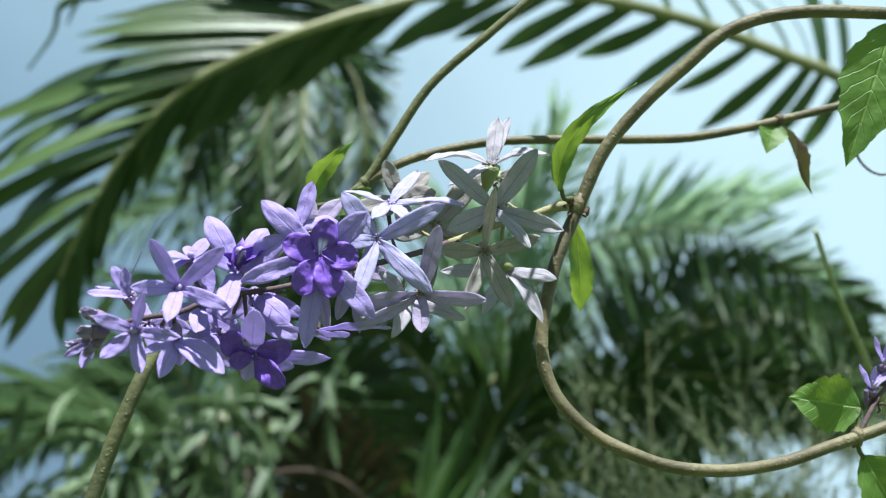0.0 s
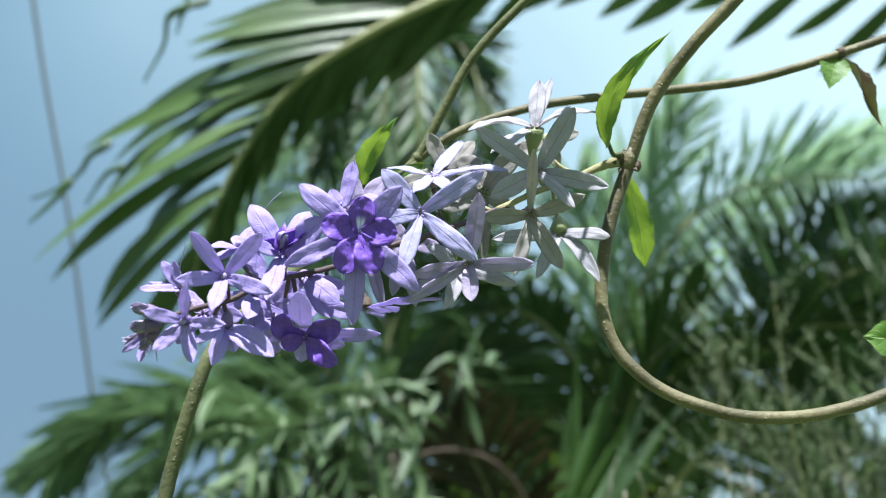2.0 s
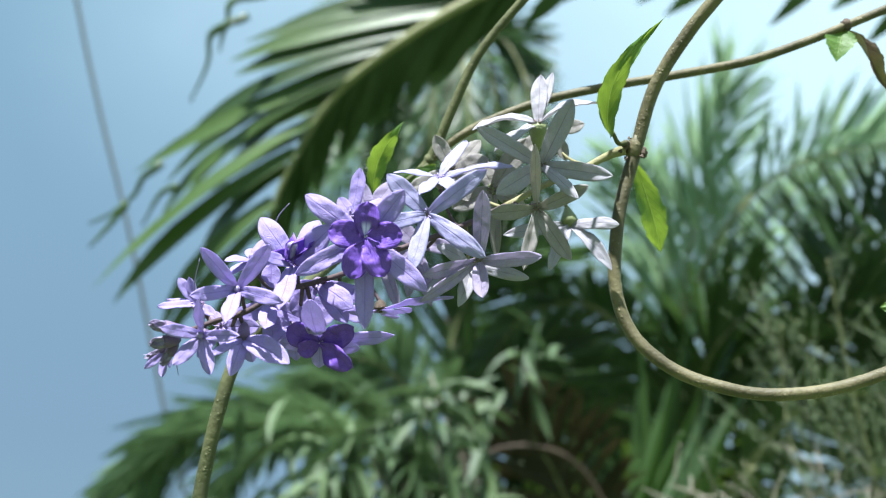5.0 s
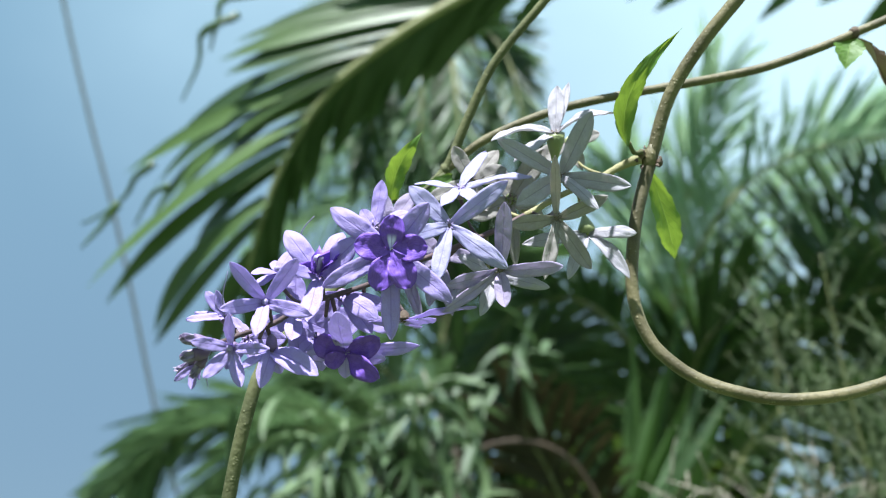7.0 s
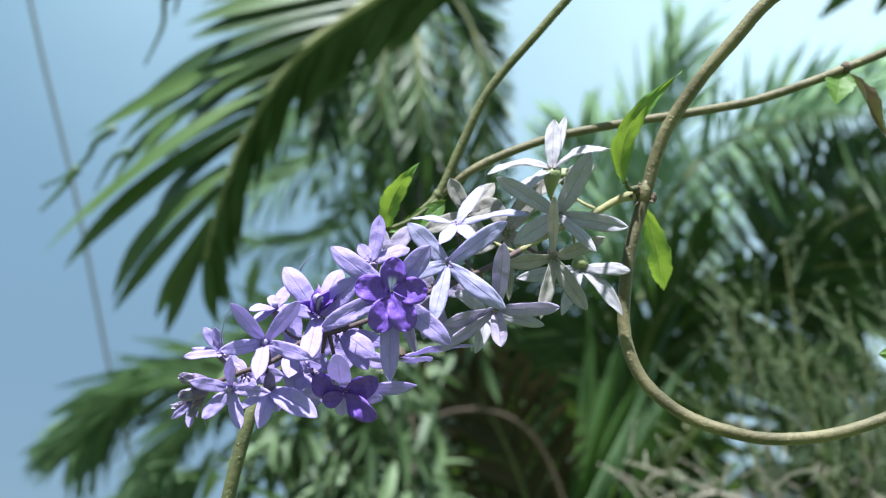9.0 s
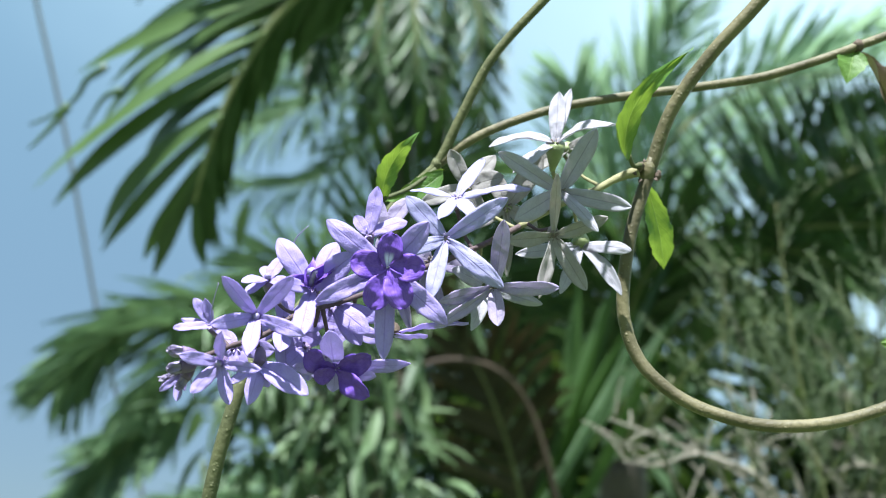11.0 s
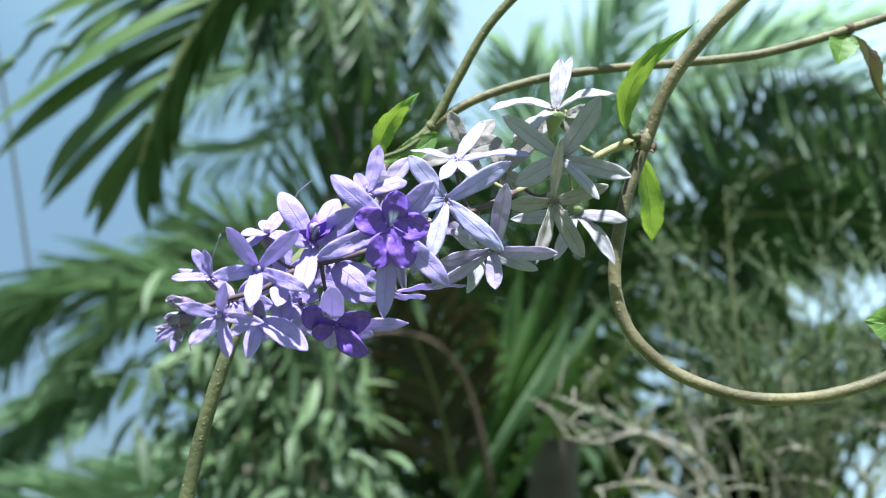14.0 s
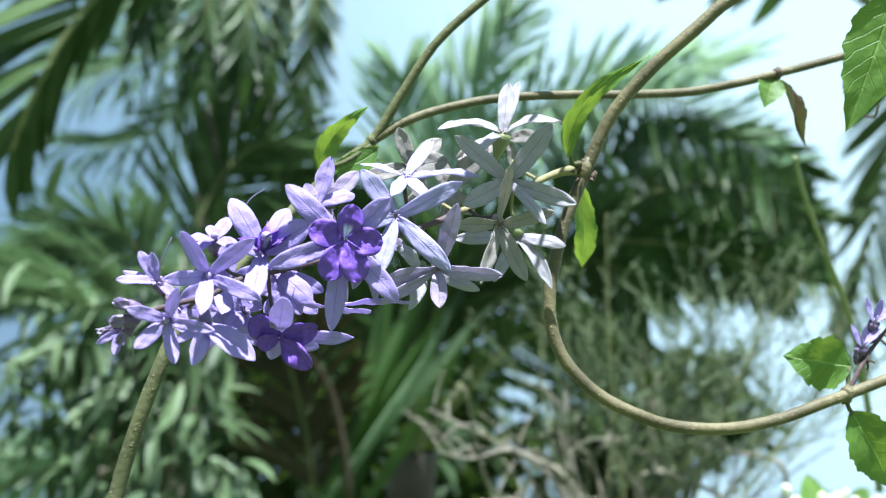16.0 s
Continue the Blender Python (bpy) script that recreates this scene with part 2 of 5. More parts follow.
FROND = foliage("palm_leaflet", (0.013, 0.031, 0.008), (0.052, 0.091, 0.022), 0.06, 0.42, False, (0.12, 0.24, 0.02), 0.38)
# far palm leaves; also paints shade on the great frond's inner leaflets
FROND_FAR_SHADED = foliage("far_and_shaded_palm_leaflet", (0.009, 0.025, 0.007), (0.052, 0.100, 0.024), 0.20, 0.36, True, (0.087, 0.161, 0.040), 0.36)
# the pale end paints the glossy sky streaks on these leaflets
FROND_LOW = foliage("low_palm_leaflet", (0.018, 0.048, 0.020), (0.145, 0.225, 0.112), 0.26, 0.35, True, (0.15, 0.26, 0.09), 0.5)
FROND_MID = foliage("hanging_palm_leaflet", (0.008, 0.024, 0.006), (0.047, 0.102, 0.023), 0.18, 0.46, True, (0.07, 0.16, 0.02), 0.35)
# leaf green lightened to paint in the haze
FROND_HAZE = foliage("hazed_palm_leaflet", (0.080, 0.140, 0.080), (0.210, 0.300, 0.190), 0.5, 0.36, True, (0.15, 0.25, 0.10), 0.55)
# pale green that stands for leaflets with the sun shining through
FROND_LIT = foliage("sunlit_palm_leaflet", (0.15, 0.25, 0.14), (0.30, 0.40, 0.25), 0.55, 0.42, True, (0.26, 0.40, 0.22))
FROND_BLADE = foliage("upright_palm_blade", (0.010, 0.030, 0.007), (0.046, 0.098, 0.020), 0.16, 0.5, False, (0.12, 0.24, 0.03), 0.4)
FROND_DEAD = foliage("dead_palm_leaflet", (0.013, 0.012, 0.007), (0.050, 0.041, 0.023), 0.08, 0.6, True, (0.10, 0.06, 0.02), 0.3)
BUSH = foliage("lance_leaf", (0.014, 0.036, 0.012), (0.095, 0.150, 0.058), 0.22, 0.62, True, (0.084, 0.137, 0.053))
TREE_LEAF = foliage("tree_leaf", (0.012, 0.036, 0.012), (0.085, 0.150, 0.055), 0.25, 0.5, True, (0.10, 0.19, 0.05))
FEATHER = foliage("feathery_sprig", (0.025, 0.043, 0.012), (0.068, 0.096, 0.031), 0.22, 0.7, True, (0.15, 0.22, 0.08))
HEDGE = foliage("shade_dark_thicket_leaf", (0.007, 0.017, 0.006), (0.024, 0.046, 0.016), 0.15, 0.7, True, spec=0.2)
RIB = bark_material("palm_rib", (0.102, 0.116, 0.048), (0.177, 0.184, 0.082), (0.218, 0.211, 0.122), 0.05, 0.5)
DEAD = bark_material("dead_palm_stalk", (0.026, 0.019, 0.012), (0.048, 0.034, 0.021), (0.06, 0.045, 0.03), 0.05)


def plain(name, a, b, rough, scale):
    m = Nodes(name)
    return m.done(m.mix(m.noise(scale, 4.0, m.place()), a, b), rough, m.noise(scale * 3, 3.0, m.place()), 0.3, 0.001)


OVARY = plain("lilac_ovary", (0.19, 0.155, 0.30), (0.26, 0.22, 0.38), 0.45, 400.0)
THROAT = plain("brown_throat", (0.120, 0.090, 0.084), (0.216, 0.180, 0.162), 0.7, 600.0)
CALYX = plain("green_calyx", (0.132, 0.162, 0.060), (0.204, 0.228, 0.108), 0.55, 300.0)
CALYX_DARK = plain("plum_calyx", (0.080, 0.050, 0.105), (0.15, 0.10, 0.20), 0.6, 300.0)
STAMEN = plain("pale_stamen", (0.42, 0.38, 0.58), (0.55, 0.50, 0.66), 0.5, 500.0)
CREAM = plain("cream_blossom", (0.50, 0.52, 0.36), (0.62, 0.63, 0.48), 0.6, 200.0)
CABLE = plain("grey_cable", (0.10, 0.11, 0.12), (0.16, 0.17, 0.18), 0.6, 60.0)
GRASS = plain("grass_ground", (0.035, 0.07, 0.02), (0.09, 0.12, 0.04), 0.9, 1.3)


# ---- building blocks ----
def mesh(name, verts, faces, material, uvs=None, smooth=True):
    me = bpy.data.meshes.new(name)
    me.from_pydata([tuple(v) for v in verts], [], faces)
    if uvs is not None:
        lay = me.uv_layers.new(name="UVMap")
        flat = np.array([uvs[i] for f in faces for i in f], dtype=np.float32).ravel()
        lay.data.foreach_set("uv", flat)
    me.materials.append(material)
    if smooth:
        me.polygons.foreach_set("use_smooth", [True] * len(me.polygons))
    me.update()
    return me


def thing(name, place, label, category, group="", kind=""):
    """A top-level thing: an Empty at its base, upright in the world."""
    ob = new(name)
    ob.empty_display_size = 0.02
    ob.matrix_world = Matrix.Translation(place)
    return tagged(ob, label, category, group, kind)


WORLD = {}


def put(name, me, parent, m=None, label="", kind=""):
    """A part: a mesh object under parent, at the world pose m."""
    ob = new(name, me)
    m = Matrix.Identity(4) if m is None else m
    ob.parent = parent
    up = WORLD.get(parent.name, parent.matrix_basis)
    ob.matrix_basis = up.inverted() @ m
    WORLD[ob.name] = m
    return tagged(ob, label, kind=kind)


def part(name, verts, faces, material, parent, label="", uvs=None, origin=None, kind=""):
    """A part from world-space vertices, with its origin at origin."""
    o = Vector(origin) if origin is not None else Vector(verts[0])
    me = mesh(name, [Vector(v) - o for v in verts], faces, material, uvs)
    return put(name, me, parent, Matrix.Translation(o), label, kind)


def spline(points, n):
    """n + 1 places along a smooth curve through the points."""
    p = [Vector(q) for q in points]
    p = [2 * p[0] - p[1]] + p + [2 * p[-1] - p[-2]]
    seg = len(p) - 3
    out = []
    for i in range(n + 1):
        f = i / n * seg
        k = min(int(f), seg - 1)
        t = f - k
        a, b, c, d = p[k:k + 4]
        out.append(0.5 * (2 * b + (c - a) * t + (2 * a - 5 * b + 4 * c - d) * t * t + (3 * b - a - 3 * c + d) * t ** 3))
    return out


def tube(path, radii, sides=10, rough=0.0, cap=True):
    """Vertices and faces of a round stem along a path; radii a list of two or more, spread along it."""
    n = len(path)
    verts, faces = [], []
    up = Vector((0.3, 0.2, 1)).normalized()
    side = None
    for i, c in enumerate(path):
        tan = (path[min(i + 1, n - 1)] - path[max(i - 1, 0)]).normalized()
        side = (tan.cross(up) if side is None else side - tan * side.dot(tan)).normalized()
        other = tan.cross(side)
        f = i / (n - 1) * (len(radii) - 1)
        k = min(int(f), len(radii) - 2)
        r = radii[k] + (radii[k + 1] - radii[k]) * (f - k)
        for j in range(sides):
            a = 2 * math.pi * j / sides
            w = side * math.cos(a) + other * math.sin(a)
            q = r * (1 + rough * noise.noise((c + w * r) * (0.6 / r)))
            verts.append(c + w * q)
    for i in range(n - 1):
        for j in range(sides):
            k = (j + 1) % sides
            faces.append((i * sides + j, i * sides + k, (i + 1) * sides + k, (i + 1) * sides + j))
    if cap:
        faces.append(tuple(range(sides))[::-1])
        faces.append(tuple((n - 1) * sides + j for j in range(sides)))
    return verts, faces


def blade(length, rows, cols, outline, fold, bend, wave=0.0, thick=0.0, seed=0, crinkle=0.0):
    """A leaf or petal along +y facing +z. outline(s): half width; fold: how far the edges rise; bend: how far the tip sinks."""
    verts, faces, uvs = [], [], []
    for layer in ((0, 1) if thick else (0,)):
        for i in range(rows + 1):
            s = i / rows
            w = outline(s)
            ang = bend * s
            y = length * (math.sin(ang) / bend if abs(bend) > 1e-4 else s)
            z0 = -length * ((1 - math.cos(ang)) / bend if abs(bend) > 1e-4 else 0)
            for j in range(cols + 1):
                q = 2 * j / cols - 1
                e = wave * math.sin(s * 9 + seed * 2.1 + q * 1.3) * abs(q) * length
                zz = z0 + fold * abs(q) ** 1.3 * w + e - layer * thick + crinkle * length * noise.noise(Vector((s * 7, q * 2.2, seed * 3.7)))
                verts.append(Vector((q * w, y, zz)))
                uvs.append((0.5 + 0.5 * q, s))
    row = cols + 1
    half = (rows + 1) * row
    for i in range(rows):
        for j in range(cols):
            a = i * row + j
            faces.append((a, a + 1, a + row + 1, a + row))
            if thick:
                b = a + half
                faces.append((b, b + row, b + row + 1, b + 1))
    if thick:
        for i in range(rows):
            a, b = i * row, i * row + half
            faces.append((a, a + row, b + row, b))
            a, b = i * row + cols, i * row + cols + half
            faces.append((a, b, b + row, a + row))
    return verts, faces, uvs


def basis(origin, along, normal, sx=1.0, sy=1.0, sz=1.0):
    """The pose that lays a blade's +y along a direction with +z towards normal."""
    y = along.normalized()
    z = (normal - y * normal.dot(y))
    z = z.normalized() if z.length > 1e-6 else y.orthogonal().normalized()
    x = y.cross(z)
    m = Matrix(((x.x * sx, y.x * sy, z.x * sz, origin.x), (x.y * sx, y.y * sy, z.y * sz, origin.y), (x.z * sx, y.z * sy, z.z * sz, origin.z), (0, 0, 0, 1)))
    return m


def ball(place, r, squash=1.0, axis=Vector((0, 0, 1)), n=10, lump=0.0):
    """Vertices and faces of a rounded knob."""
    verts, faces = [], []
    m = basis(place, axis.orthogonal(), axis)
    for i in range(n + 1):
        th = math.pi * i / n
        for j in range(n):
            ph = 2 * math.pi * j / n
            d = Vector((math.sin(th) * math.cos(ph), math.sin(th) * math.sin(ph), math.cos(th) * squash))
            verts.append(m @ (d * r * (1 + lump * noise.noise(d * 2.5 + place * 40))))
    for i in range(n):
        for j in range(n):
            k = (j + 1) % n
            faces.append((i * n + j, (i + 1) * n + j, (i + 1) * n + k, i * n + k))
    return verts, faces


# ---- ground ----
def ground():
    n, size = 60, 900.0
    verts, faces = [], []
    for i in range(n + 1):
        for j in range(n + 1):
            x, y = (abs(2 * j / n - 1) ** 2.2) * math.copysign(size, j - n / 2), (abs(2 * i / n - 1) ** 2.2) * math.copysign(size, i - n / 2)
            verts.append(Vector((x, y, 0.10 * noise.noise(Vector((x, y, 0)) * 0.15))))
    for i in range(n):
        for j in range(n):
            a = i * (n + 1) + j
            faces.append((a, a + 1, a + n + 2, a + n + 1))
    ob = new("ground", mesh("ground", verts, faces, GRASS))
    tagged(ob, "uneven garden ground of short dull green grass", "ground", kind="structure")


ground()

# ---- climbing vine ----
vine = thing("climbing_vine", Vector((at(-379, -441, 0.37).x, at(-379, -441, 0.37).y, 0)), "woody climbing vine with looping grey-brown stems and green leaves", "vine")


def stem(name, points, radii, material, label, parent=vine, steps=14, sides=14, rough=0.05):
    pts = [at(*p) for p in points]
    path = spline(pts, steps * (len(pts) - 1))
    v, f = tube(path, radii, sides, rough)
    return part(name, v, f, material, parent, label, origin=pts[0])


stem("stem", [(1500, -10600, 0.39), (1500, -4000, 0.388), (1440, -600, 0.386), (1370, -130, 0.384), (1250, -50, 0.384), (1130, -82, 0.385), (1030, -118, 0.386), (960, -153, 0.386), (900, -182, 0.385), (800, -230, 0.384), (700, -259, 0.383), (600, -266, 0.384), (520, -253, 0.386), (450, -229, 0.390),
                          (397, -194, 0.393), (364, -157, 0.396), (341, -104, 0.399), (334, -40, 0.402), (343, 60, 0.406), (368, 158, 0.410), (400, 268, 0.410), (455, 360, 0.408), (515, 435, 0.406), (590, 520, 0.404), (700, 573, 0.402), (880, 607, 0.400), (1150, 640, 0.400), (1600, 700, 0.41), (1900, 760, 0.42)],
                 (0.0017, 0.0018, 0.0019, 0.0020, 0.0021, 0.0021, 0.0022, 0.0023, 0.0022, 0.0021), BARK, "thick grey-brown stem bent in a wide loop", steps=10)
stem("stem", [(-1250, -27500, 0.14), (-1000, -9000, 0.2), (-560, -3000, 0.30), (-430, -900, 0.36), (-400, -600, 0.366), (-379, -441, 0.371), (-347, -292, 0.375), (-309, -192, 0.382), (-230, -105, 0.398), (-130, -10, 0.430), (-50, 85, 0.440), (4, 140, 0.442),
                         (42, 226, 0.442), (92, 331, 0.442), (183, 443, 0.442), (260, 540, 0.440), (330, 680, 0.43), (480, 900, 0.42), (1000, 1080, 0.42), (1900, 765, 0.42)],
                (0.0026, 0.0024, 0.0022, 0.0020, 0.0018, 0.0016, 0.0015, 0.0015), BARK_GREEN, "slender olive stem dotted with pale specks")
stem("stem", [(3, 138, 0.442), (64, 187, 0.442), (140, 224, 0.443), (222, 252, 0.444), (330, 275, 0.446), (415, 290, 0.447), (500, 306, 0.448), (570, 322, 0.449), (655, 352, 0.450), (728, 382, 0.451), (830, 426, 0.452), (950, 482, 0.453), (1150, 570, 0.455), (1500, 690, 0.44), (1900, 762, 0.421)],
                 (0.0016, 0.0016, 0.0017, 0.0016, 0.0015), BARK, "thin brown stem running off from a fork")


def knob(u, v, d, r, label, material=NODE, squash=1.2, lump=0.5):
    vv, ff = ball(at(u, v, d), r, squash, turn(0.2, 0, 1), 12, lump)
    part("node", vv, ff, material, vine, label, origin=at(u, v, d))


knob(366, 160, 0.4098, 0.0026, "swollen node on the stem", BARK, 1.9, 0.25)
knob(351, 168, 0.4080, 0.0013, "small leaf scar beside the node", NODE, 1.3, 0.4)
knob(383, 153, 0.4085, 0.0011, "small leaf scar beside the node", NODE, 1.5, 0.4)
knob(728, 382, 0.451, 0.0022, "swollen dark node on the stem", NODE, 1.1, 0.3)
knob(934, -166, 0.386, 0.0024, "swollen node with torn bark", BARK, 1.3, 0.5)
knob(4, 140, 0.442, 0.0021, "thickened fork of two stems", BARK_GREEN, 1.2, 0.2)


def oval(half, wide=0.45, tip=0.75, base=0.02):
    """Outline of a leaf: half width, place of the widest part and how drawn out the tip is."""
    def f(s):
        w = math.sin(math.pi * s ** (math.log(0.5) / math.log(wide))) if 0 < s < 1 else 0.0
        return half * max(w, 0.0) ** tip + base * half * (1 - s)
    return f


def vine_leaf(base, tip, half, face, fold, bend, material=VINE_LEAF, label="bright green leaf lit through by the sun", wave=0.02, petiole=None, seed=0, sway=0.0, wide=0.40, twist=0.0):
    a, b = at(*base), at(*tip)
    L = (b - a).length
    edge = oval(half, wide, 1.0)
    v, f, uv = blade(L, 32, 10, lambda s: edge(s) * (1 + 0.06 * math.sin(31 * s + 2 * seed) + 0.04 * math.sin(67 * s + seed)), fold, bend, wave, 0.0, seed, 0.012)
    v = [Matrix.Rotation(twist * q[1], 3, "Y") @ p + Vector((sway * L * math.sin(math.pi * q[1] ** 0.8), 0, 0)) for p, q in zip(v, uv)]
    chord = Vector((0, v[32 * 11 + 5].y, v[32 * 11 + 5].z))
    m = basis(a, b - a, turn(*face))
    tilt = Matrix.Rotation(-math.atan2(chord.z, chord.y), 4, "X")
    me = mesh("leaf", v, f, material, uv)
    ob = put("leaf", me, vine, m @ tilt @ Matrix.Scale((b - a).length / chord.length, 4), label)
    if petiole is not None:
        vv, ff = tube(spline([at(*petiole), (at(*petiole) + a) / 2 + turn(0, 0, -1) * 0.0012, a + (b - a) * 0.04], 8), (0.0009, 0.0007), 8)
        part("petiole", vv, ff, BARK_GREEN if material is VINE_LEAF else NODE, ob, "", origin=a)
    return ob


for k, (du, dv, lean) in enumerate(((-16, 8, -0.9), (-20, -4, -1.0), (-6, 20, -0.4), (10, -10, 0.6), (15, 4, 0.9), (-12, -12, -0.7))):
    base = at(366 + du, 160 + dv, 0.4065)
    sv, sf, suv = blade(0.0017, 4, 2, oval(0.0007, 0.4, 0.8), 0.4, 0.5, 0.1, 0.0002, k)
    put("bud_scale", mesh("bud_scale", sv, sf, NODE, suv), vine, basis(base, turn(lean, -0.6, 0.5 - 0.25 * k), turn(lean, -1, 0.4)), "dark dry bud scale on the node")
vine_leaf((325, 182, 0.404), (423, 391, 0.380), 0.0035, (-0.25, -0.85, -0.30), 0.3, -0.25, petiole=(352, 172, 0.407), wave=0.05, sway=-0.14, wide=0.27)
vine_leaf((358, 150, 0.414), (411, -19, 0.432), 0.0047, (0.25, -0.9, -0.30), 0.2, 0.3, petiole=(370, 158, 0.412), seed=1, wave=0.03, sway=-0.02, wide=0.55)
vine_leaf((-90, 78, 0.425), (-36, 206, 0.408), 0.0036, (-0.2, -0.9, -0.30), 0.25, -0.4, petiole=(2, 132, 0.440), seed=2, wave=0.06, sway=-0.10, wide=0.34)
vine_leaf((16, 132, 0.440), (-84, 76, 0.430), 0.0040, (0.0, -1.0, 0.02), 0.15, 0.2, seed=3, sway=-0.08)
vine_leaf((722, 374, 0.451), (712, 318, 0.446), 0.0054, (-0.2, -0.9, 0.2), 0.3, 0.4, petiole=(728, 382, 0.451), seed=4)
vine_leaf((732, 372, 0.450), (797, 248, 0.446), 0.0023, (0.5, -0.85, 0.0), 2.2, 0.5, DRY_LEAF, "withered brown leaf curled and hanging", 0.05, petiole=(728, 382, 0.451), seed=5, sway=-0.05, twist=0.9)
vine_leaf((893, 590, 0.400), (845, 316, 0.400), 0.0112, (-0.35, -0.9, -0.12), 0.25, 0.3, label="large green leaf hanging point down", petiole=(910, 611, 0.400), seed=6)
vine_leaf((934, -112, 0.388), (797, -112, 0.392), 0.0094, (-0.05, -1.0, -0.03), 0.12, 0.15, label="green leaf with a curled edge", petiole=(934, -166, 0.386), seed=7, wave=0.05)
vine_leaf((950, -196, 0.386), (1065, -335, 0.390), 0.0088, (0.2, -0.9, -0.3), 0.3, 0.5, label="green leaf hanging below the stem", petiole=(934, -166, 0.386), seed=8)
stem("tendril", [(985, 470, 0.48), (930, 412, 0.49), (896, 391, 0.50), (905, 350, 0.50), (934, 327, 0.50), (966, 326, 0.50), (975, 352, 0.50)], (0.0008, 0.0006, 0.0004), NODE, "curled dry tendril", steps=10, sides=6)
stem("shoot", [(880, 205, 0.62), (930, 130, 0.66), (1019, 7, 0.70), (1080, -80, 0.72), (1150, -220, 0.74), (1230, -420, 0.76)], (0.0013, 0.0019, 0.0026), CALYX, "slim pale green shoot", steps=8, sides=8)

# two leaves added above, out of view, only to shade the faded flowers
vine_leaf((185, 700, 0.388), (30, 735, 0.360), 0.0080, (0.0, -0.3, 0.95), 0.3, 0.4, label="unseen vine leaf added to shade the faded flowers", petiole=(320, 660, 0.42), seed=9)
vine_leaf((215, 740, 0.376), (140, 770, 0.350), 0.0056, (0.1, -0.2, 0.95), 0.3, 0.4, label="unseen vine leaf added to shade the faded flowers", petiole=(330, 680, 0.42), seed=10)

# ---- main flower raceme ----
NODE_AT = (350, 160, 0.409)
raceme = thing("flower_raceme", at(*NODE_AT), "long raceme of lilac star flowers fading to silver on a vine", "flower", "racemes on the vine")
RACHIS_POINTS = [NODE_AT, (318, 148, 0.410), (270, 122, 0.407), (215, 98, 0.402), (150, 62, 0.396), (90, 32, 0.389), (20, 2, 0.382), (-50, -24, 0.376), (-120, -58, 0.371), (-185, -80, 0.366), (-245, -98, 0.360),
                 (-300, -132, 0.355), (-360, -152, 0.350), (-424, -178, 0.346)]
rachis_path = spline([at(*p) for p in RACHIS_POINTS], 130)
v, f = tube(rachis_path[:42], (0.0019, 0.0012, 0.0010, 0.0010), 12, 0.16)
part("rachis", v, f, STALK, raceme, "olive woody foot of the flower stalk", origin=at(*NODE_AT))
v, f = tube(rachis_path[41:], (0.0010, 0.0009, 0.0008, 0.0008, 0.0007), 12, 0.12)
part("rachis", v, f, RACHIS, raceme, "brown-purple flower stalk", origin=rachis_path[41])


def sepal_outline(s):
    """Narrow at the base, widest past the middle, blunt tip; half width of a lobe one unit long."""
    w = 0.036 + 0.093 * math.sin(math.pi * min(1.0, 0.06 + 0.74 * s ** 0.9)) ** 1.1
    return w * (1.0 if s < 0.66 else max(0.0, 1 - ((s - 0.66) / 0.345) ** 2.3) ** 0.62)


def petal_outline(s):
    """Spoon-shaped: a narrow claw and a round blade, widest past the middle."""
    if s < 0.58:
        return 0.06 + 0.31 * math.sin(math.pi * 0.5 * s / 0.58) ** 1.2
    return 0.37 * max(0.0, 1 - ((s - 0.58) / 0.42) ** 2.3) ** 0.5


SEPALS, CHORD = {}, []
BENDS = (-0.35, -0.1, 0.15, 0.4, 0.65, 0.9, 1.2)
for mat in (LILAC, PALE, MAUVE, SILVER, OLIVE):
    SEPALS[mat.name] = []
    for k, bend in enumerate(BENDS):
        sv, sf, suv = blade(1.0, 20, 8, sepal_outline, (0.12, -0.30, 0.25, 0.05, -0.20, 0.35, 0.2)[k], bend, 0.022, 0.012, k, 0.026)
        SEPALS[mat.name].append(mesh("sepal", sv, sf, mat, suv))
        if len(CHORD) <= k:
            CHORD.append(Vector((0, math.sin(bend) / bend, -(1 - math.cos(bend)) / bend)))
PETALS = {}
for mat in (VIOLET, SPOTTED):
    pv, pf, puv = blade(1.0, 26, 10, petal_outline, 0.22, 0.45, 0.05, 0.02, 1, 0.04)
    PETALS[mat.name] = mesh("corolla_lobe", pv, pf, mat, puv)
pv, pf, puv = blade(1.0, 16, 8, petal_outline, 0.9, 1.6, 0.12, 0.02, 3)
WITHERED = mesh("corolla_lobe", pv, pf, VIOLET, puv)
rng = random.Random(7)


def sepal(body, place, lobe, n, colour):
    """One calyx lobe. lobe: how far its tip lies to the right and up (parts of 2154 of the distance) and behind (mm), its curl and its width."""
    du, dv, away, bend, wide = lobe
    c, k = at(*place), place[2] / UNIT
    reach = at(place[0] + du, place[1] + dv, place[2] + away * 0.001) - c
    chord = CHORD[bend]
    size = reach.length / chord.length
    m = basis(c + reach * 0.03, reach, n + turn_by(rng.uniform(-0.2, 0.2), 0, rng.uniform(-0.15, 0.15)))
    tilt = Matrix.Rotation(-math.atan2(chord.z, chord.y), 4, "X")
    put("sepal", SEPALS[colour.name][bend], body, m @ tilt @ Matrix.Diagonal((wide * k / 0.270, size, size, 1.0)))


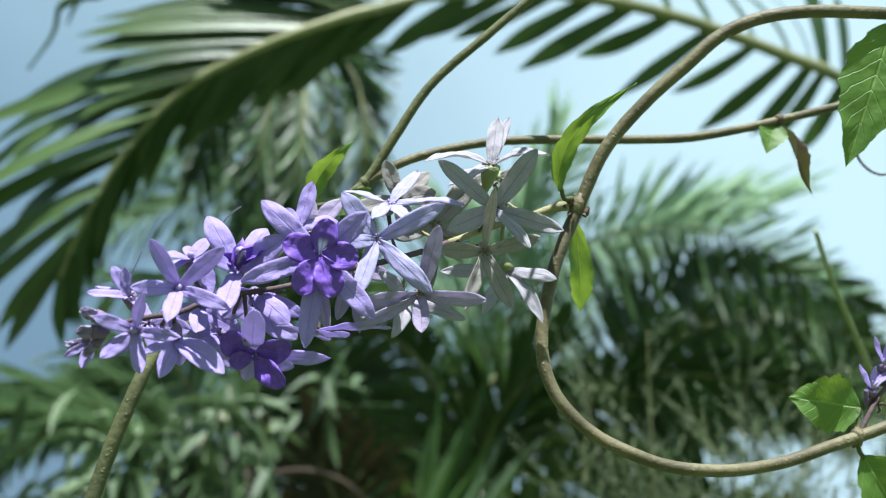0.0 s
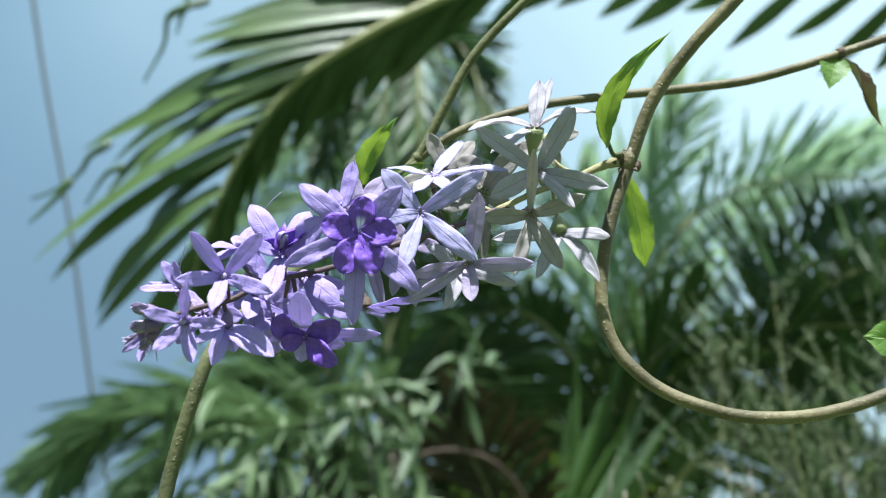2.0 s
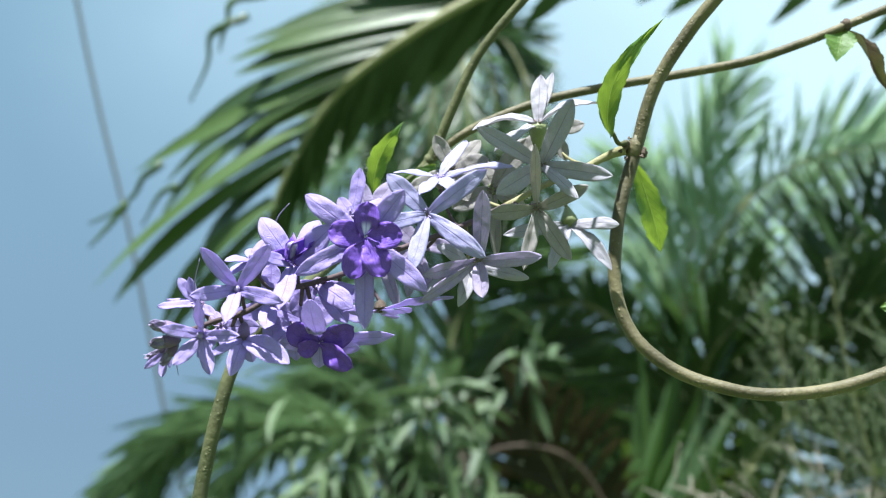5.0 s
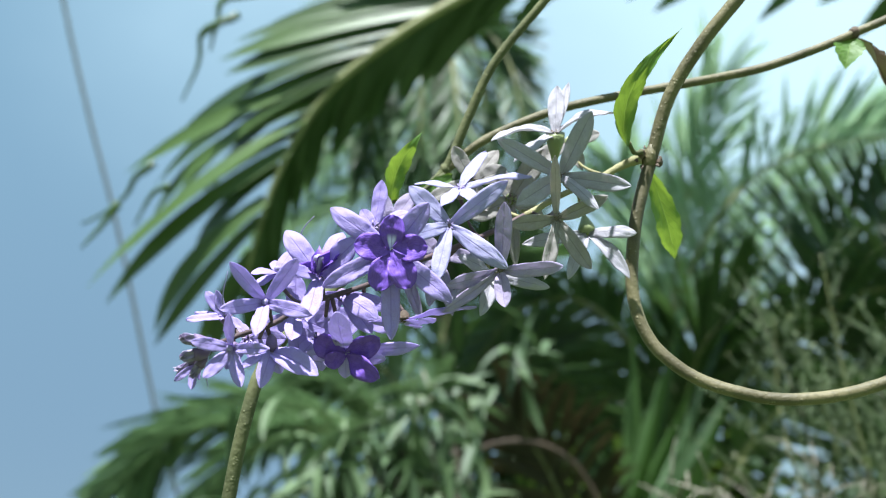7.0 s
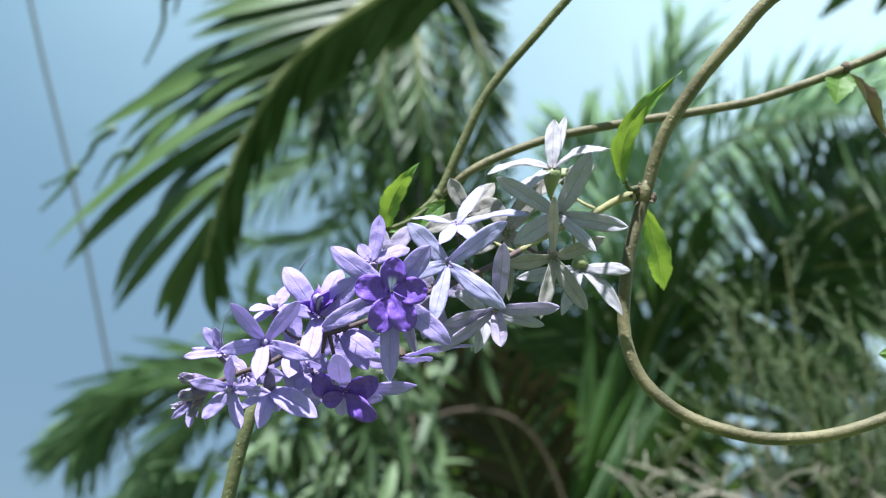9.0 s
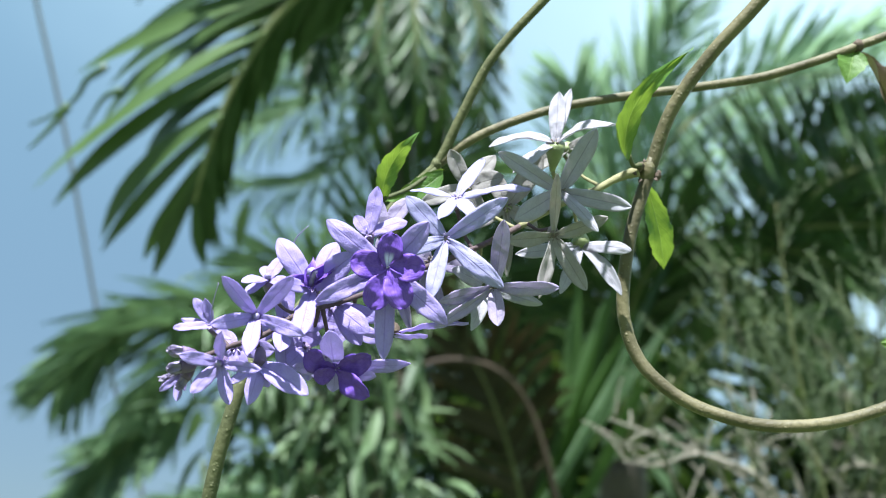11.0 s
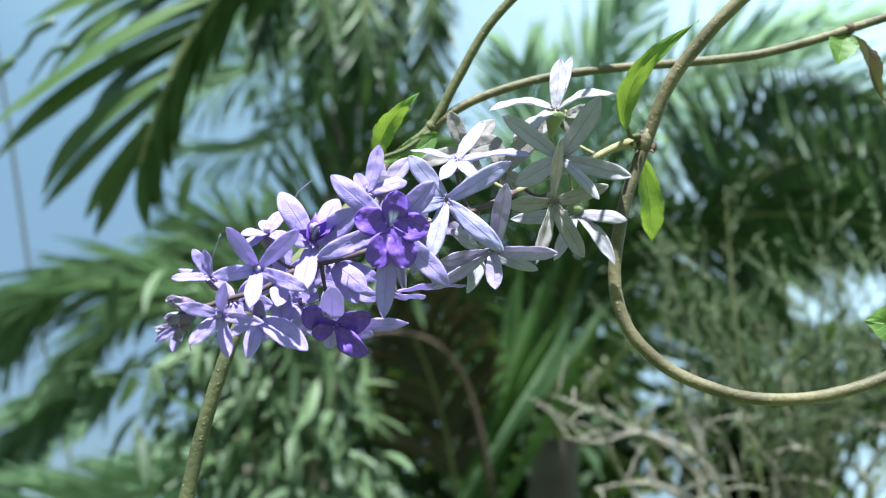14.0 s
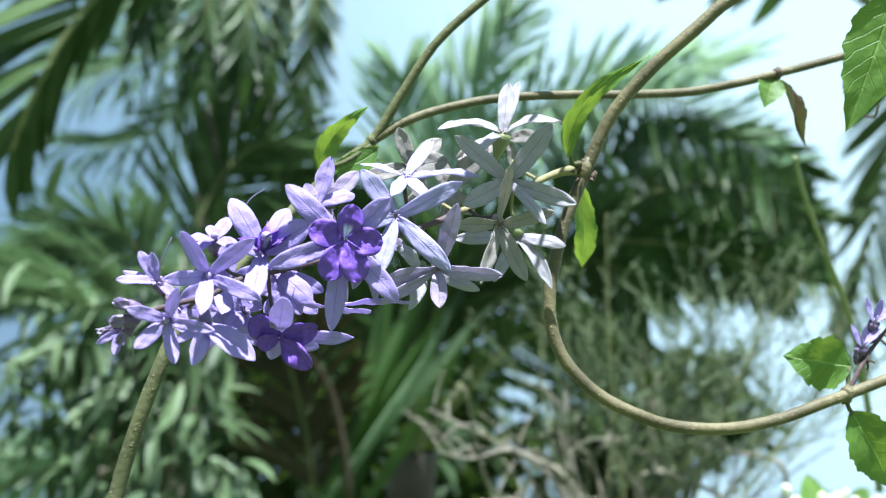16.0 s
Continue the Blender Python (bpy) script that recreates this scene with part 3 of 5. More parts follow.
def flower(place, face, lobes, colour, centre="throat", corolla=(), withered=False, calyx=THROAT, parent=raceme, path=None, deep=1.0, front=None):
    """One star flower. face: how its front leans (right, up) from facing the station; corolla: (right, up, behind in mm, width) of each inner lobe."""
    c = at(*place)
    k = place[2] / UNIT
    n = turn(face[0], -1.0, face[1])
    # calyx cup, the body of the flower
    back = c - n * 0.0062 * deep
    cup = [back, c - n * 0.0045 * deep, c - n * 0.002 * deep, c]
    flare = 1.5 if deep > 1.2 else 1.0
    fv, ff = tube(cup, (0.0008, 0.0016, 0.0019 * flare, 0.0021 * flare), 10, 0.05)
    body = part("flower", fv, ff, calyx, parent, "", origin=c)
    for lobe in lobes:
        sepal(body, place, lobe, turn(*front) if front else n, colour)
    for i, (du, dv, away, wide) in enumerate(corolla):
        d = at(place[0] + du, place[1] + dv, place[2] + away * 0.001) - c
        m = WITHERED if withered else PETALS[SPOTTED.name if i == 0 else VIOLET.name]
        put("corolla_lobe", m, body, basis(c + n * (0.0014 + 0.0002 * i), d, n, wide * k / 0.76, d.length, d.length))
    if centre == "ovary":
        bv, bf = ball(c + n * 0.0012, 0.00105, 1.0, n, 10, 0.08)
        part("ovary", bv, bf, OVARY, body, "lilac ball at the heart", origin=c)
    elif centre == "tall":
        up = turn(0.05, -0.35, 1.0)
        tv, tf = tube([c + n * 0.0028 + up * q for q in (0.0, 0.0015, 0.0028, 0.0040, 0.0050, 0.0056)], (0.0011, 0.0009, 0.0010, 0.0016, 0.0015, 0.0005), 12, 0.05)
        part("ovary", tv, tf, OVARY, body, "lilac knob standing up from the heart", origin=c)
    elif centre == "stamen":
        for j in range(4):
            w = turn_by(rng.uniform(-1, 1), 0, rng.uniform(-1, 0.6)) * 0.0014
            tv, tf = tube([c + w * 0.3, c + n * 0.0014 + w * 0.6, c + n * 0.0024 + w], (0.0003, 0.0002, 0.00025), 8, 0.0)
            part("stamen", tv, tf, STAMEN, body, "pale stamen", origin=c)
    elif centre == "throat":
        for j in range(5):
            a = 2 * math.pi * j / 5 + 0.4
            o = n.orthogonal().normalized()
            w = o * math.cos(a) + n.cross(o) * math.sin(a)
            tv, tf = tube([c + w * 0.0008, c + w * 0.0013 + n * 0.0007, c + w * 0.0019 + n * 0.0009], (0.0004, 0.0003, 0.00012), 6)
            part("throat_tooth", tv, tf, THROAT if colour in (SILVER, MAUVE, OLIVE) else SEPAL_TOOTH, body, "", origin=c)
    line = path or rachis_path
    j = min(line, key=lambda q: (q - back).length)
    mid = (back + j) / 2 + turn(0, 0.3, -0.4) * 0.002
    tv, tf = tube(spline([back + n * 0.0006, mid, j], 8), (0.0007, 0.0005, 0.0007), 8, 0.1)
    part("pedicel", tv, tf, STALK if calyx is CALYX else RACHIS, body, "", origin=back)
    return body


SEPAL_TOOTH = plain("lilac_tooth", (0.22, 0.17, 0.36), (0.34, 0.28, 0.48), 0.6, 500.0)

# young lilac flowers towards the tip
flower((-92, -5, 0.352), (0.05, 0.14), ((-104, 75, 4, 4, 40), (65, 84, -2, 2, 42), (105, -86, -3, 3, 40), (0, -151, -3, 2, 37), (-118, -60, -1, 2, 36)), LILAC, "stamen",
       ((3, 61, -4, 46), (-62, 14, -4, 51), (60, 9, -4, 51), (-25, -66, -5, 51), (33, -61, -5, 51)), calyx=CALYX_DARK)
flower((-314, -95, 0.347), (0, 0.2), ((-61, 70, -8, 2, 28), (55, 75, -9, 1, 30), (-79, -12, -9, 3, 27), (79, -20, -11, 3, 28), (-16, -57, -14, 3, 30)), LILAC, "ovary", calyx=CALYX_DARK)
flower((-218, -49, 0.358), (-0.05, 0.5), ((-59, 79, 6, 4, 42), (40, 76, 9, 4, 38), (66, 66, -5, 2, 44), (-21, -77, -14, 3, 38), (-52, 12, -9, 3, 27)), LILAC, "tall",
       ((-34, 26, -5, 22), (-6, 40, -6, 24), (26, 48, -5, 26), (50, 70, -3, 22)), withered=True, calyx=CALYX_DARK)
flower((-375, -175, 0.342), (-0.1, 0.1), ((-2, 60, -12, 2, 22), (65, -2, -11, 2, 22), (16, -67, -6, 1, 26), (-48, -51, -4, 1, 28), (-69, 11, -3, 3, 25)), LILAC, "ovary", calyx=CALYX_DARK)
flower((-304, -181, 0.35), (0.1, -0.9), ((-56, -30, -10, 3, 16), (-20, -63, -9, 5, 31), (80, -42, -9, 5, 44), (17, -38, 3, 2, 26)), LILAC, "", calyx=CALYX_DARK, front=(0, -1, 0.5))
flower((-172, -181, 0.357), (0.1, -0.35), ((-15, 66, -14, 4, 42), (127, 10, 1, 3, 26), (68, -14, -2, 4, 30), (-70, -6, 2, 3, 30), (0, -46, 4, 2, 30)), LILAC, "stamen",
       ((-8, 32, 2, 28), (-54, 18, -5, 48), (56, 19, -5, 46), (48, -44, -7, 42), (-34, -18, -3, 34)), calyx=CALYX_DARK)
flower((-69, -128, 0.372), (0.05, -2.4), ((125, 23, -1, 1, 26), (-63, -1, -2, 2, 27), (55, 3, -7, 2, 25), (30, -11, 5, 2, 24)), LILAC, "", calyx=NODE, deep=0.55)
flower((-386, -120, 0.356), (-0.4, 0.8), ((-33, 44, 2, 3, 22), (-15, 46, 0, 2, 20), (-67, -5, -3, 2, 20), (-53, 8, 3, 1, 16), (32, -19, -3, 2, 18)), LILAC, "throat", calyx=CALYX_DARK)
flower((-292, -41, 0.368), (-0.1, 1.2), ((-45, -2, -8, 4, 24), (25, 37, 4, 3, 28), (-40, -26, -5, 3, 22), (-4, 20, 4, 3, 26), (38, -4, -3, 2, 24)), LILAC, "ovary", calyx=CALYX_DARK)
flower((-262, -119, 0.372), (0.1, 0.1), ((10, -88, -3, 2, 36), (-5, -41, -12, 3, 34), (66, -28, -3, 2, 38), (-67, -30, -2, 2, 36), (2, 72, 3, 2, 38)), LILAC, "throat", calyx=CALYX_DARK)
flower((-178, -81, 0.37), (0.2, 0.2), ((59, -40, -6, 4, 40), (51, -66, 0, 2, 36), (-46, -48, -2, 2, 34), (-66, -18, 2, 2, 30), (84, -23, 2, 3, 30)), LILAC, "throat", calyx=CALYX_DARK)
flower((-144, -119, 0.378), (0.1, 0.3), ((50, -25, -2, 3, 30), (28, 20, 0, 3, 28), (-40, -36, -3, 2, 30), (-55, 4, 2, 2, 28)), LILAC, "throat", calyx=CALYX_DARK)
flower((-224, -159, 0.368), (-0.1, 0.1), ((-27, -28, -4, 3, 30), (30, -50, -2, 2, 30), (-40, 10, 0, 2, 28), (10, -55, 2, 2, 28)), LILAC, "throat", calyx=CALYX_DARK)
flower((-344, -159, 0.36), (0, 0.2), ((-40, -52, -2, 2, 24), (65, 0, -2, 2, 34), (-20, 25, 3, 2, 26), (15, -40, -3, 2, 28)), LILAC, "throat", calyx=CALYX_DARK)
flower((-122, 39, 0.378), (-0.1, 0.7), ((13, 81, 3, 1, 30), (66, 24, 6, 4, 28), (-22, 30, 2, 2, 24)), LILAC, "throat", calyx=CALYX_DARK)
flower((-439, -205, 0.35), (-0.3, -0.6), ((-36, -28, -2, 2, 14), (-6, -42, -3, 2, 19), (7, -26, -1, 1, 14)), LILAC, "", calyx=CALYX_DARK)
# pale and faded flowers towards the vine
flower((11, 41, 0.373), (0.05, 0.06), ((-69, 68, 1, 3, 36), (100, 77, -4, 3, 33), (99, -71, -9, 4, 35), (-24, -98, -11, 3, 31), (-75, -20, -10, 3, 28)), PALE, "throat")
flower((30, 107, 0.386), (-0.05, 2.2), ((45, 63, 11, 3, 27), (123, 22, 1, 4, 25), (-78, 9, 1, 4, 24), (-31, -30, -14, 3, 24), (29, -26, -15, 3, 28)), PALE, "throat", deep=0.6)
flower((199, 205, 0.4), (0, 2.4), ((2, 81, 9, 2, 31), (109, 33, 3, 5, 30), (-111, -13, 1, 5, 30), (-71, -48, -12, 3, 24), (22, 86, 12, 2, 20)), SILVER, "throat", calyx=CALYX, deep=1.6)
flower((208, 129, 0.383), (0, 0), ((-108, 64, -6, 2, 31), (54, 111, -6, 2, 38), (121, -17, -6, 2, 33), (64, -55, -15, 4, 22), (-76, -49, -6, 2, 37)), SILVER, "throat")
flower((201, 53, 0.379), (0, -0.4), ((-2, 109, -8, 1, 20), (88, 39, -6, 2, 28), (-81, -9, -5, 2, 30), (-21, -104, -6, 2, 26), (59, -86, -6, 2, 32)), OLIVE, "throat")
flower((256, 27, 0.402), (0.1, -1.1), ((83, 2, -8, 4, 26), (72, -77, -8, 5, 27), (-34, -78, -9, 5, 25), (-112, -18, -3, 3, 25)), SILVER, "", calyx=CALYX, deep=1.3, front=(0, -1, 0.4))
flower((102, -39, 0.374), (0, -0.4), ((7, 118, -8, 1, 32), (107, 8, -6, 2, 29), (7, -62, -6, 2, 31), (-96, -26, -5, 2, 29), (-100, -71, -6, 2, 22)), MAUVE, "throat")
flower((86, -45, 0.39), (0.1, 0.2), ((98, -22, -9, 4, 24), (-20, -71, -12, 5, 28), (-75, -46, -9, 4, 26), (-55, 31, -11, 4, 28)), SILVER, "", calyx=CALYX)
flower((51, 119, 0.404), (-0.2, 0.3), ((-32, 61, 0, 2, 30), (60, 22, -2, 2, 36), (45, 54, 3, 2, 34), (-75, -30, 0, 2, 30), (27, -50, -2, 2, 34)), OLIVE, "throat", calyx=CALYX)
flower((121, 89, 0.404), (0.1, 0.1), ((56, 86, 0, 2, 40), (-69, -34, -2, 2, 36), (7, -118, -2, 2, 22), (-25, 52, 2, 2, 34), (55, -33, 2, 2, 30)), OLIVE, "throat", calyx=CALYX)
flower((226, 191, 0.42), (0.3, 0.4), ((50, 14, 0, 2, 26), (-85, -50, -2, 2, 34), (-40, -18, 2, 2, 30), (20, -50, 0, 2, 26)), OLIVE, "", calyx=CALYX)
flower((-94, 41, 0.388), (-0.1, 0.5), ((-18, 57, 2, 2, 34), (43, 59, 2, 2, 32), (55, -165, -3, 2, 24), (0, -70, -2, 2, 28)), MAUVE, "throat")
flower((-9, -9, 0.392), (0, 0.2), ((-30, 28, 0, 2, 34), (-40, -30, -1, 2, 32), (25, -106, -2, 2, 24), (63, -6, 0, 2, 28), (-15, -90, 0, 2, 26)), MAUVE, "throat")


def bud(base, tip, r, parent=raceme):
    """A closed bud: plum calyx below, folded lilac lobes above."""
    a, b = at(*base), at(*tip)
    d = b - a
    bv, bf = tube([a, a + d * 0.12, a + d * 0.35, a + d * 0.55], (0.0005, r * 0.7, r * 0.9, r * 0.95), 10, 0.1)
    ob = part("bud", bv, bf, CALYX_DARK, parent, "closed plum and lilac bud", origin=a)
    for j in range(5):
        ang = 2 * math.pi * j / 5
        o = d.orthogonal().normalized()
        w = o * math.cos(ang) + d.normalized().cross(o) * math.sin(ang)
        put("sepal", SEPALS[MAUVE.name][4], ob, basis(a + d * 0.38 + w * r * 0.5, d - w * r * 0.1, w, r * 6.5, d.length * 0.68, d.length * 0.5))
    return ob


bud((-412, -166, 0.345), (-466, -156, 0.341), 0.0020)
bud((-412, -182, 0.346), (-466, -192, 0.343), 0.0021)
bud((-418, -186, 0.348), (-446, -228, 0.346), 0.0016)
bud((-420, -186, 0.350), (-474, -216, 0.350), 0.0010)
# loose styles left behind by fallen corollas
for s_pts in (((-386, -118, 0.352), (-390, -85, 0.350), (-381, -40, 0.348)), ((-258, 0, 0.366), (-248, 34, 0.364), (-228, 58, 0.362)), ((-424, -182, 0.347), (-422, -210, 0.347), (-416, -245, 0.346))):
    sv, sf = tube(spline([at(*p) for p in s_pts], 10), (0.00022, 0.0002, 0.0001), 6)
    part("style", sv, sf, OVARY, raceme, "thin lilac style", origin=at(*s_pts[0]))

# ---- second raceme, further along the loop ----
raceme_two = thing("flower_raceme", at(938, -164, 0.388), "short young raceme of violet buds rising from a vine node", "flower", "racemes on the vine")
path_two = spline([at(938, -164, 0.388), at(960, -104, 0.391), at(981, -66, 0.394), at(1001, -36, 0.396), at(1038, 14, 0.40), at(1080, 70, 0.404)], 40)
v, f = tube(path_two, (0.0008, 0.0007, 0.0004), 8, 0.1)
part("rachis", v, f, RACHIS, raceme_two, "thin purple-brown stalk", origin=at(938, -164, 0.388))
for place, face, lobes in (((971, -26, 0.394), (-0.15, 1.5), ((-26, 45, 0, 0, 16), (5, 46, -2, 1, 15), (39, 37, 1, 2, 16), (15, 35, 3, 1, 13))), ((954, -74, 0.392), (-0.3, 1.4), ((-31, 39, 0, 1, 15), (-1, 40, -2, 1, 14), (31, 39, 1, 2, 15), (10, 35, 3, 1, 12))),
                           ((1012, 26, 0.398), (-0.1, 1.5), ((-24, 39, 0, 1, 14), (3, 44, -2, 1, 14), (32, 33, 1, 2, 14))), ((1040, -4, 0.397), (0.9, 0.9), ((14, 38, 0, 1, 13), (40, 23, -2, 1, 13), (40, -6, 1, 2, 13)))):
    flower(place, face, lobes, LILAC, "stamen", calyx=CALYX_DARK, parent=raceme_two, path=path_two)
for b0, b1 in (((948, -108), (941, -78)), ((1022, 20), (1046, 46)), ((1050, 44), (1042, 80)), ((1066, 62), (1092, 80))):
    bud((*b0, 0.393), (*b1, 0.391), 0.0010, raceme_two)
for b in (((962, -104), (976, -98), (986, -101)), ((966, -96), (974, -110), (970, -116)), ((990, -56), (1006, -64), (1016, -56)), ((996, -46), (1014, -50), (1020, -38))):
    sv, sf = tube(spline([at(p[0], p[1], 0.392) for p in b], 8), (0.0004, 0.0005, 0.0002), 6)
    part("bract", sv, sf, NODE, raceme_two, "dark curled bract", origin=at(b[0][0], b[0][1], 0.392))


# ---- palms ----
def leaflet_outline(s):
    return 0.5 * (0.35 + 0.65 * math.sin(math.pi * min(1.0, 0.12 + 0.55 * s))) * (1.0 if s < 0.55 else max(0.0, 1 - ((s - 0.55) / 0.45) ** 1.8))


def leaflet_shapes(material):
    out = []
    for k, bend in enumerate((0.15, 0.4, 0.7, 1.0, 1.4)):
        bv, bf, buv = blade(1.0, 9, 2, leaflet_outline, 0.022, bend, 0.0, 0.0, k)
        out.append((bv, bf, buv, mesh("leaflet", bv, bf, material, buv)))
    return out


LEAFLETS = {m.name: leaflet_shapes(m) for m in (FROND, FROND_FAR_SHADED, FROND_LIT, FROND_LOW, FROND_MID, FROND_HAZE, FROND_BLADE, FROND_DEAD)}


def frond(palm, points, count, length, width, material, joined, seed, rib=0.010, droop=0.25, start=0.12, stiff=1, spread=(48, 22), face=None, sides=(1.0, 1.0), roll=0.55, taper=0.0, label="arching palm frond", under=None, hang=0.0, jitter=5):
    """One pinnate frond along world points: a rib, and leaflets on both sides."""
    r = random.Random(seed)
    steps = 60
    path = spline(points, steps)
    fv, ff = tube(path, (rib, rib * 0.75, rib * 0.5, rib * 0.2), 8, 0.05)
    body = part("frond", fv, ff, RIB, palm, label, origin=points[0])
    heaps = {}
    for i in range(count):
        s = start + (1 - start) * (i + 0.5) / count
        fi = s * steps
        k = min(int(fi), steps - 1)
        p = path[k].lerp(path[k + 1], fi - k)
        tan = (path[k + 1] - path[k]).normalized()
        up = Vector((0, 0, 1)) if face is None else face
        side = tan.cross(up)
        side = side.normalized() if side.length > 0.15 else tan.cross(turn(0, 1, 0)).normalized()
        up = side.cross(tan)
        for sgn in (-1, 1):
            a = radians(spread[0] + (spread[1] - spread[0]) * s + r.uniform(-jitter, jitter))
            d = tan * math.cos(a) + side * (sgn * math.sin(a)) + up * (0.12 * (1 - s)) + Vector((0, 0, -(droop + (hang if sgn < 0 else 0.0)) * (0.6 + 0.8 * r.random()))) + Vector((r.uniform(-1, 1), r.uniform(-1, 1), r.uniform(-1, 1))) * 0.07
            d.normalize()
            L = length * (0.45 + 0.55 * math.sin(math.pi * (0.12 + 0.78 * s))) * r.uniform(0.98 - 0.02 * jitter, 1.08) * (sides[0] if sgn < 0 else sides[1]) * (1 - taper * s)
            nn = up + side * (sgn * -0.35 + r.uniform(-roll, roll))
            # under: darker leaf colour that paints the lower rank as shaded
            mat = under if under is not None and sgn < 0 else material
            shape = LEAFLETS[mat.name][min(4, max(0, stiff + r.choice((-1, 0, 0, 1, 1))))]
            m = basis(p + d * rib * 0.5, d, nn, width * r.uniform(0.85, 1.1), L, L)
            if joined:
                allv, allf, alluv = heaps.setdefault(mat.name, ([], [], []))
                o = len(allv)
                allv += [m @ q for q in shape[0]]
                allf += [tuple(o + j for j in ring) for ring in shape[1]]
                alluv += shape[2]
            else:
                put("leaflet", shape[3], body, m)
    for mat in (material, under):
        if mat is not None and mat.name in heaps:
            allv, allf, alluv = heaps[mat.name]
            part("foliage", allv, allf, mat, body, "narrow leaflets in two ranks", alluv, points[0], "stuff")
    return body


def palm_trunk(palm, top, radius):
    base = Vector((top.x, top.y, -0.1))
    path = spline([base, base.lerp(top, 0.4) + Vector((0.06, 0.04, 0)), top], 40)
    tv, tf = tube(path, (radius * 1.5, radius * 1.1, radius, radius * 0.9), 16, 0.08)
    part("trunk", tv, tf, TRUNK, palm, "ringed grey palm trunk", origin=base)


# near palm: its crown is off to one side, one long frond arches right across
top = at(1620, 260, 3.1)
palm = thing("palm_tree", Vector((top.x, top.y, 0)), "tall palm whose long dark green frond arches overhead", "palm", "palms behind the vine")
palm_trunk(palm, top, 0.09)


def blend(table, s):
    """Value at s of a table of (s, value) pairs, on straight lines."""
    for (a, x), (b, y) in zip(table, table[1:]):
        if s <= b:
            return x + (y - x) * max(0.0, (s - a) / (b - a))
    return table[-1][1]


def arching_frond():
    """The great frond: broad short leaflets near its foot, long drooping ones towards its tip."""
    r = random.Random(3)
    pts = [top] + [at(*p) for p in ((1180, 440, 2.8), (987, 519, 2.62), (882, 540, 2.55), (654, 572, 2.48), (438, 572, 2.42), (232, 532, 2.37), (95, 476, 2.33), (20, 438, 2.31), (-85, 374, 2.3), (-190, 292, 2.29), (-254, 206, 2.28), (-300, 112, 2.27), (-332, 15, 2.27), (-352, -75, 2.28))]
    steps = 140
    path = spline(pts, steps)
    fv, ff = tube(path, (0.016, 0.014, 0.012, 0.010, 0.007, 0.003), 8, 0.05)
    body = part("frond", fv, ff, RIB, palm, "great arching frond with drooping tip", origin=top)
    outer = ((0.1, 95), (0.45, 150), (0.52, 165), (0.625, 174), (0.64, 192), (0.72, 199), (0.82, 209), (0.9, 224), (1.0, 254))
    inner = ((0.1, 262), (0.22, 232), (0.35, 216), (0.45, 224), (0.58, 240), (0.7, 243), (0.78, 250), (0.86, 264), (1.0, 275))
    places = [0.14 + 0.30 * i / 12 for i in range(12)] + [0.45 + 0.55 * (i + 0.5) / 50 for i in range(50)]
    for j, s in enumerate(places):
        if s > 0.8 and j % 3 == 0:
            continue
        k = min(int(s * steps), steps - 1)
        p = path[k].lerp(path[k + 1], s * steps - k)
        for side, table in ((0, outer), (1, inner)):
            if side == 0 and (0.55 < s < 0.645 or (s > 0.74 and j % 2)):
                continue
            for twin in range(2 if s > 0.45 and side else 1):
                a = radians(blend(table, s) + r.uniform(-5, 5) + (6 * twin if side else 0))
                far = s > 0.45
                if side == 0:
                    L = blend(((0.1, 0.20), (0.45, 0.34), (0.56, 0.36), (0.65, 0.49), (0.78, 0.50), (0.88, 0.38), (1.0, 0.20)), s) * r.uniform(0.86, 1.08)
                    n = turn(0.25 + r.uniform(-0.35, 0.35), -0.6 + r.uniform(-0.35, 0.3), 0.62)
                    wide = 0.040 * r.uniform(0.75, 1.15)
                    d = turn(math.cos(a), r.uniform(-0.12, 0.22), math.sin(a))
                else:
                    L = blend(((0.1, 0.20), (0.3, 0.27), (0.45, 0.22), (0.6, 0.20), (0.8, 0.21), (1.0, 0.13)), s) * r.uniform(0.85, 1.1)
                    n = turn(-0.1 + r.uniform(-0.35, 0.35), -0.85, -0.3 + r.uniform(-0.12, 0.12))
                    wide = (0.024 if far else 0.040) * r.uniform(0.85, 1.1)
                    d = turn(math.cos(a), 0.10 + r.uniform(-0.1, 0.25) + 0.12 * twin, math.sin(a))
                # inner and foot leaflets take the darker green: shade put into their colour
                shape = LEAFLETS[FROND.name if far and side == 0 else FROND_FAR_SHADED.name][min(4, max(0, (2 if side == 0 else 1) + r.choice((-1, 0, 0, 1))))]
                put("leaflet", shape[3], body, basis(p + d * 0.006, d, n, wide, L, L))
    # torn leaflets near the top, their tips hanging in shreds
    for base, tip, wide in (((-30, 405, 2.31), (-412, 354, 2.30), 0.058), ((10, 430, 2.31), (-425, 386, 2.30), 0.048), ((40, 448, 2.32), (-395, 422, 2.31), 0.040), ((110, 480, 2.33), (-330, 456, 2.32), 0.034)):
        a, b = at(*base), at(*tip)
        put("leaflet", LEAFLETS[FROND.name][1][3], body, basis(a, b - a, turn(0.1, -0.85, 0.5), wide, (b - a).length, (b - a).length), "torn leaflet")
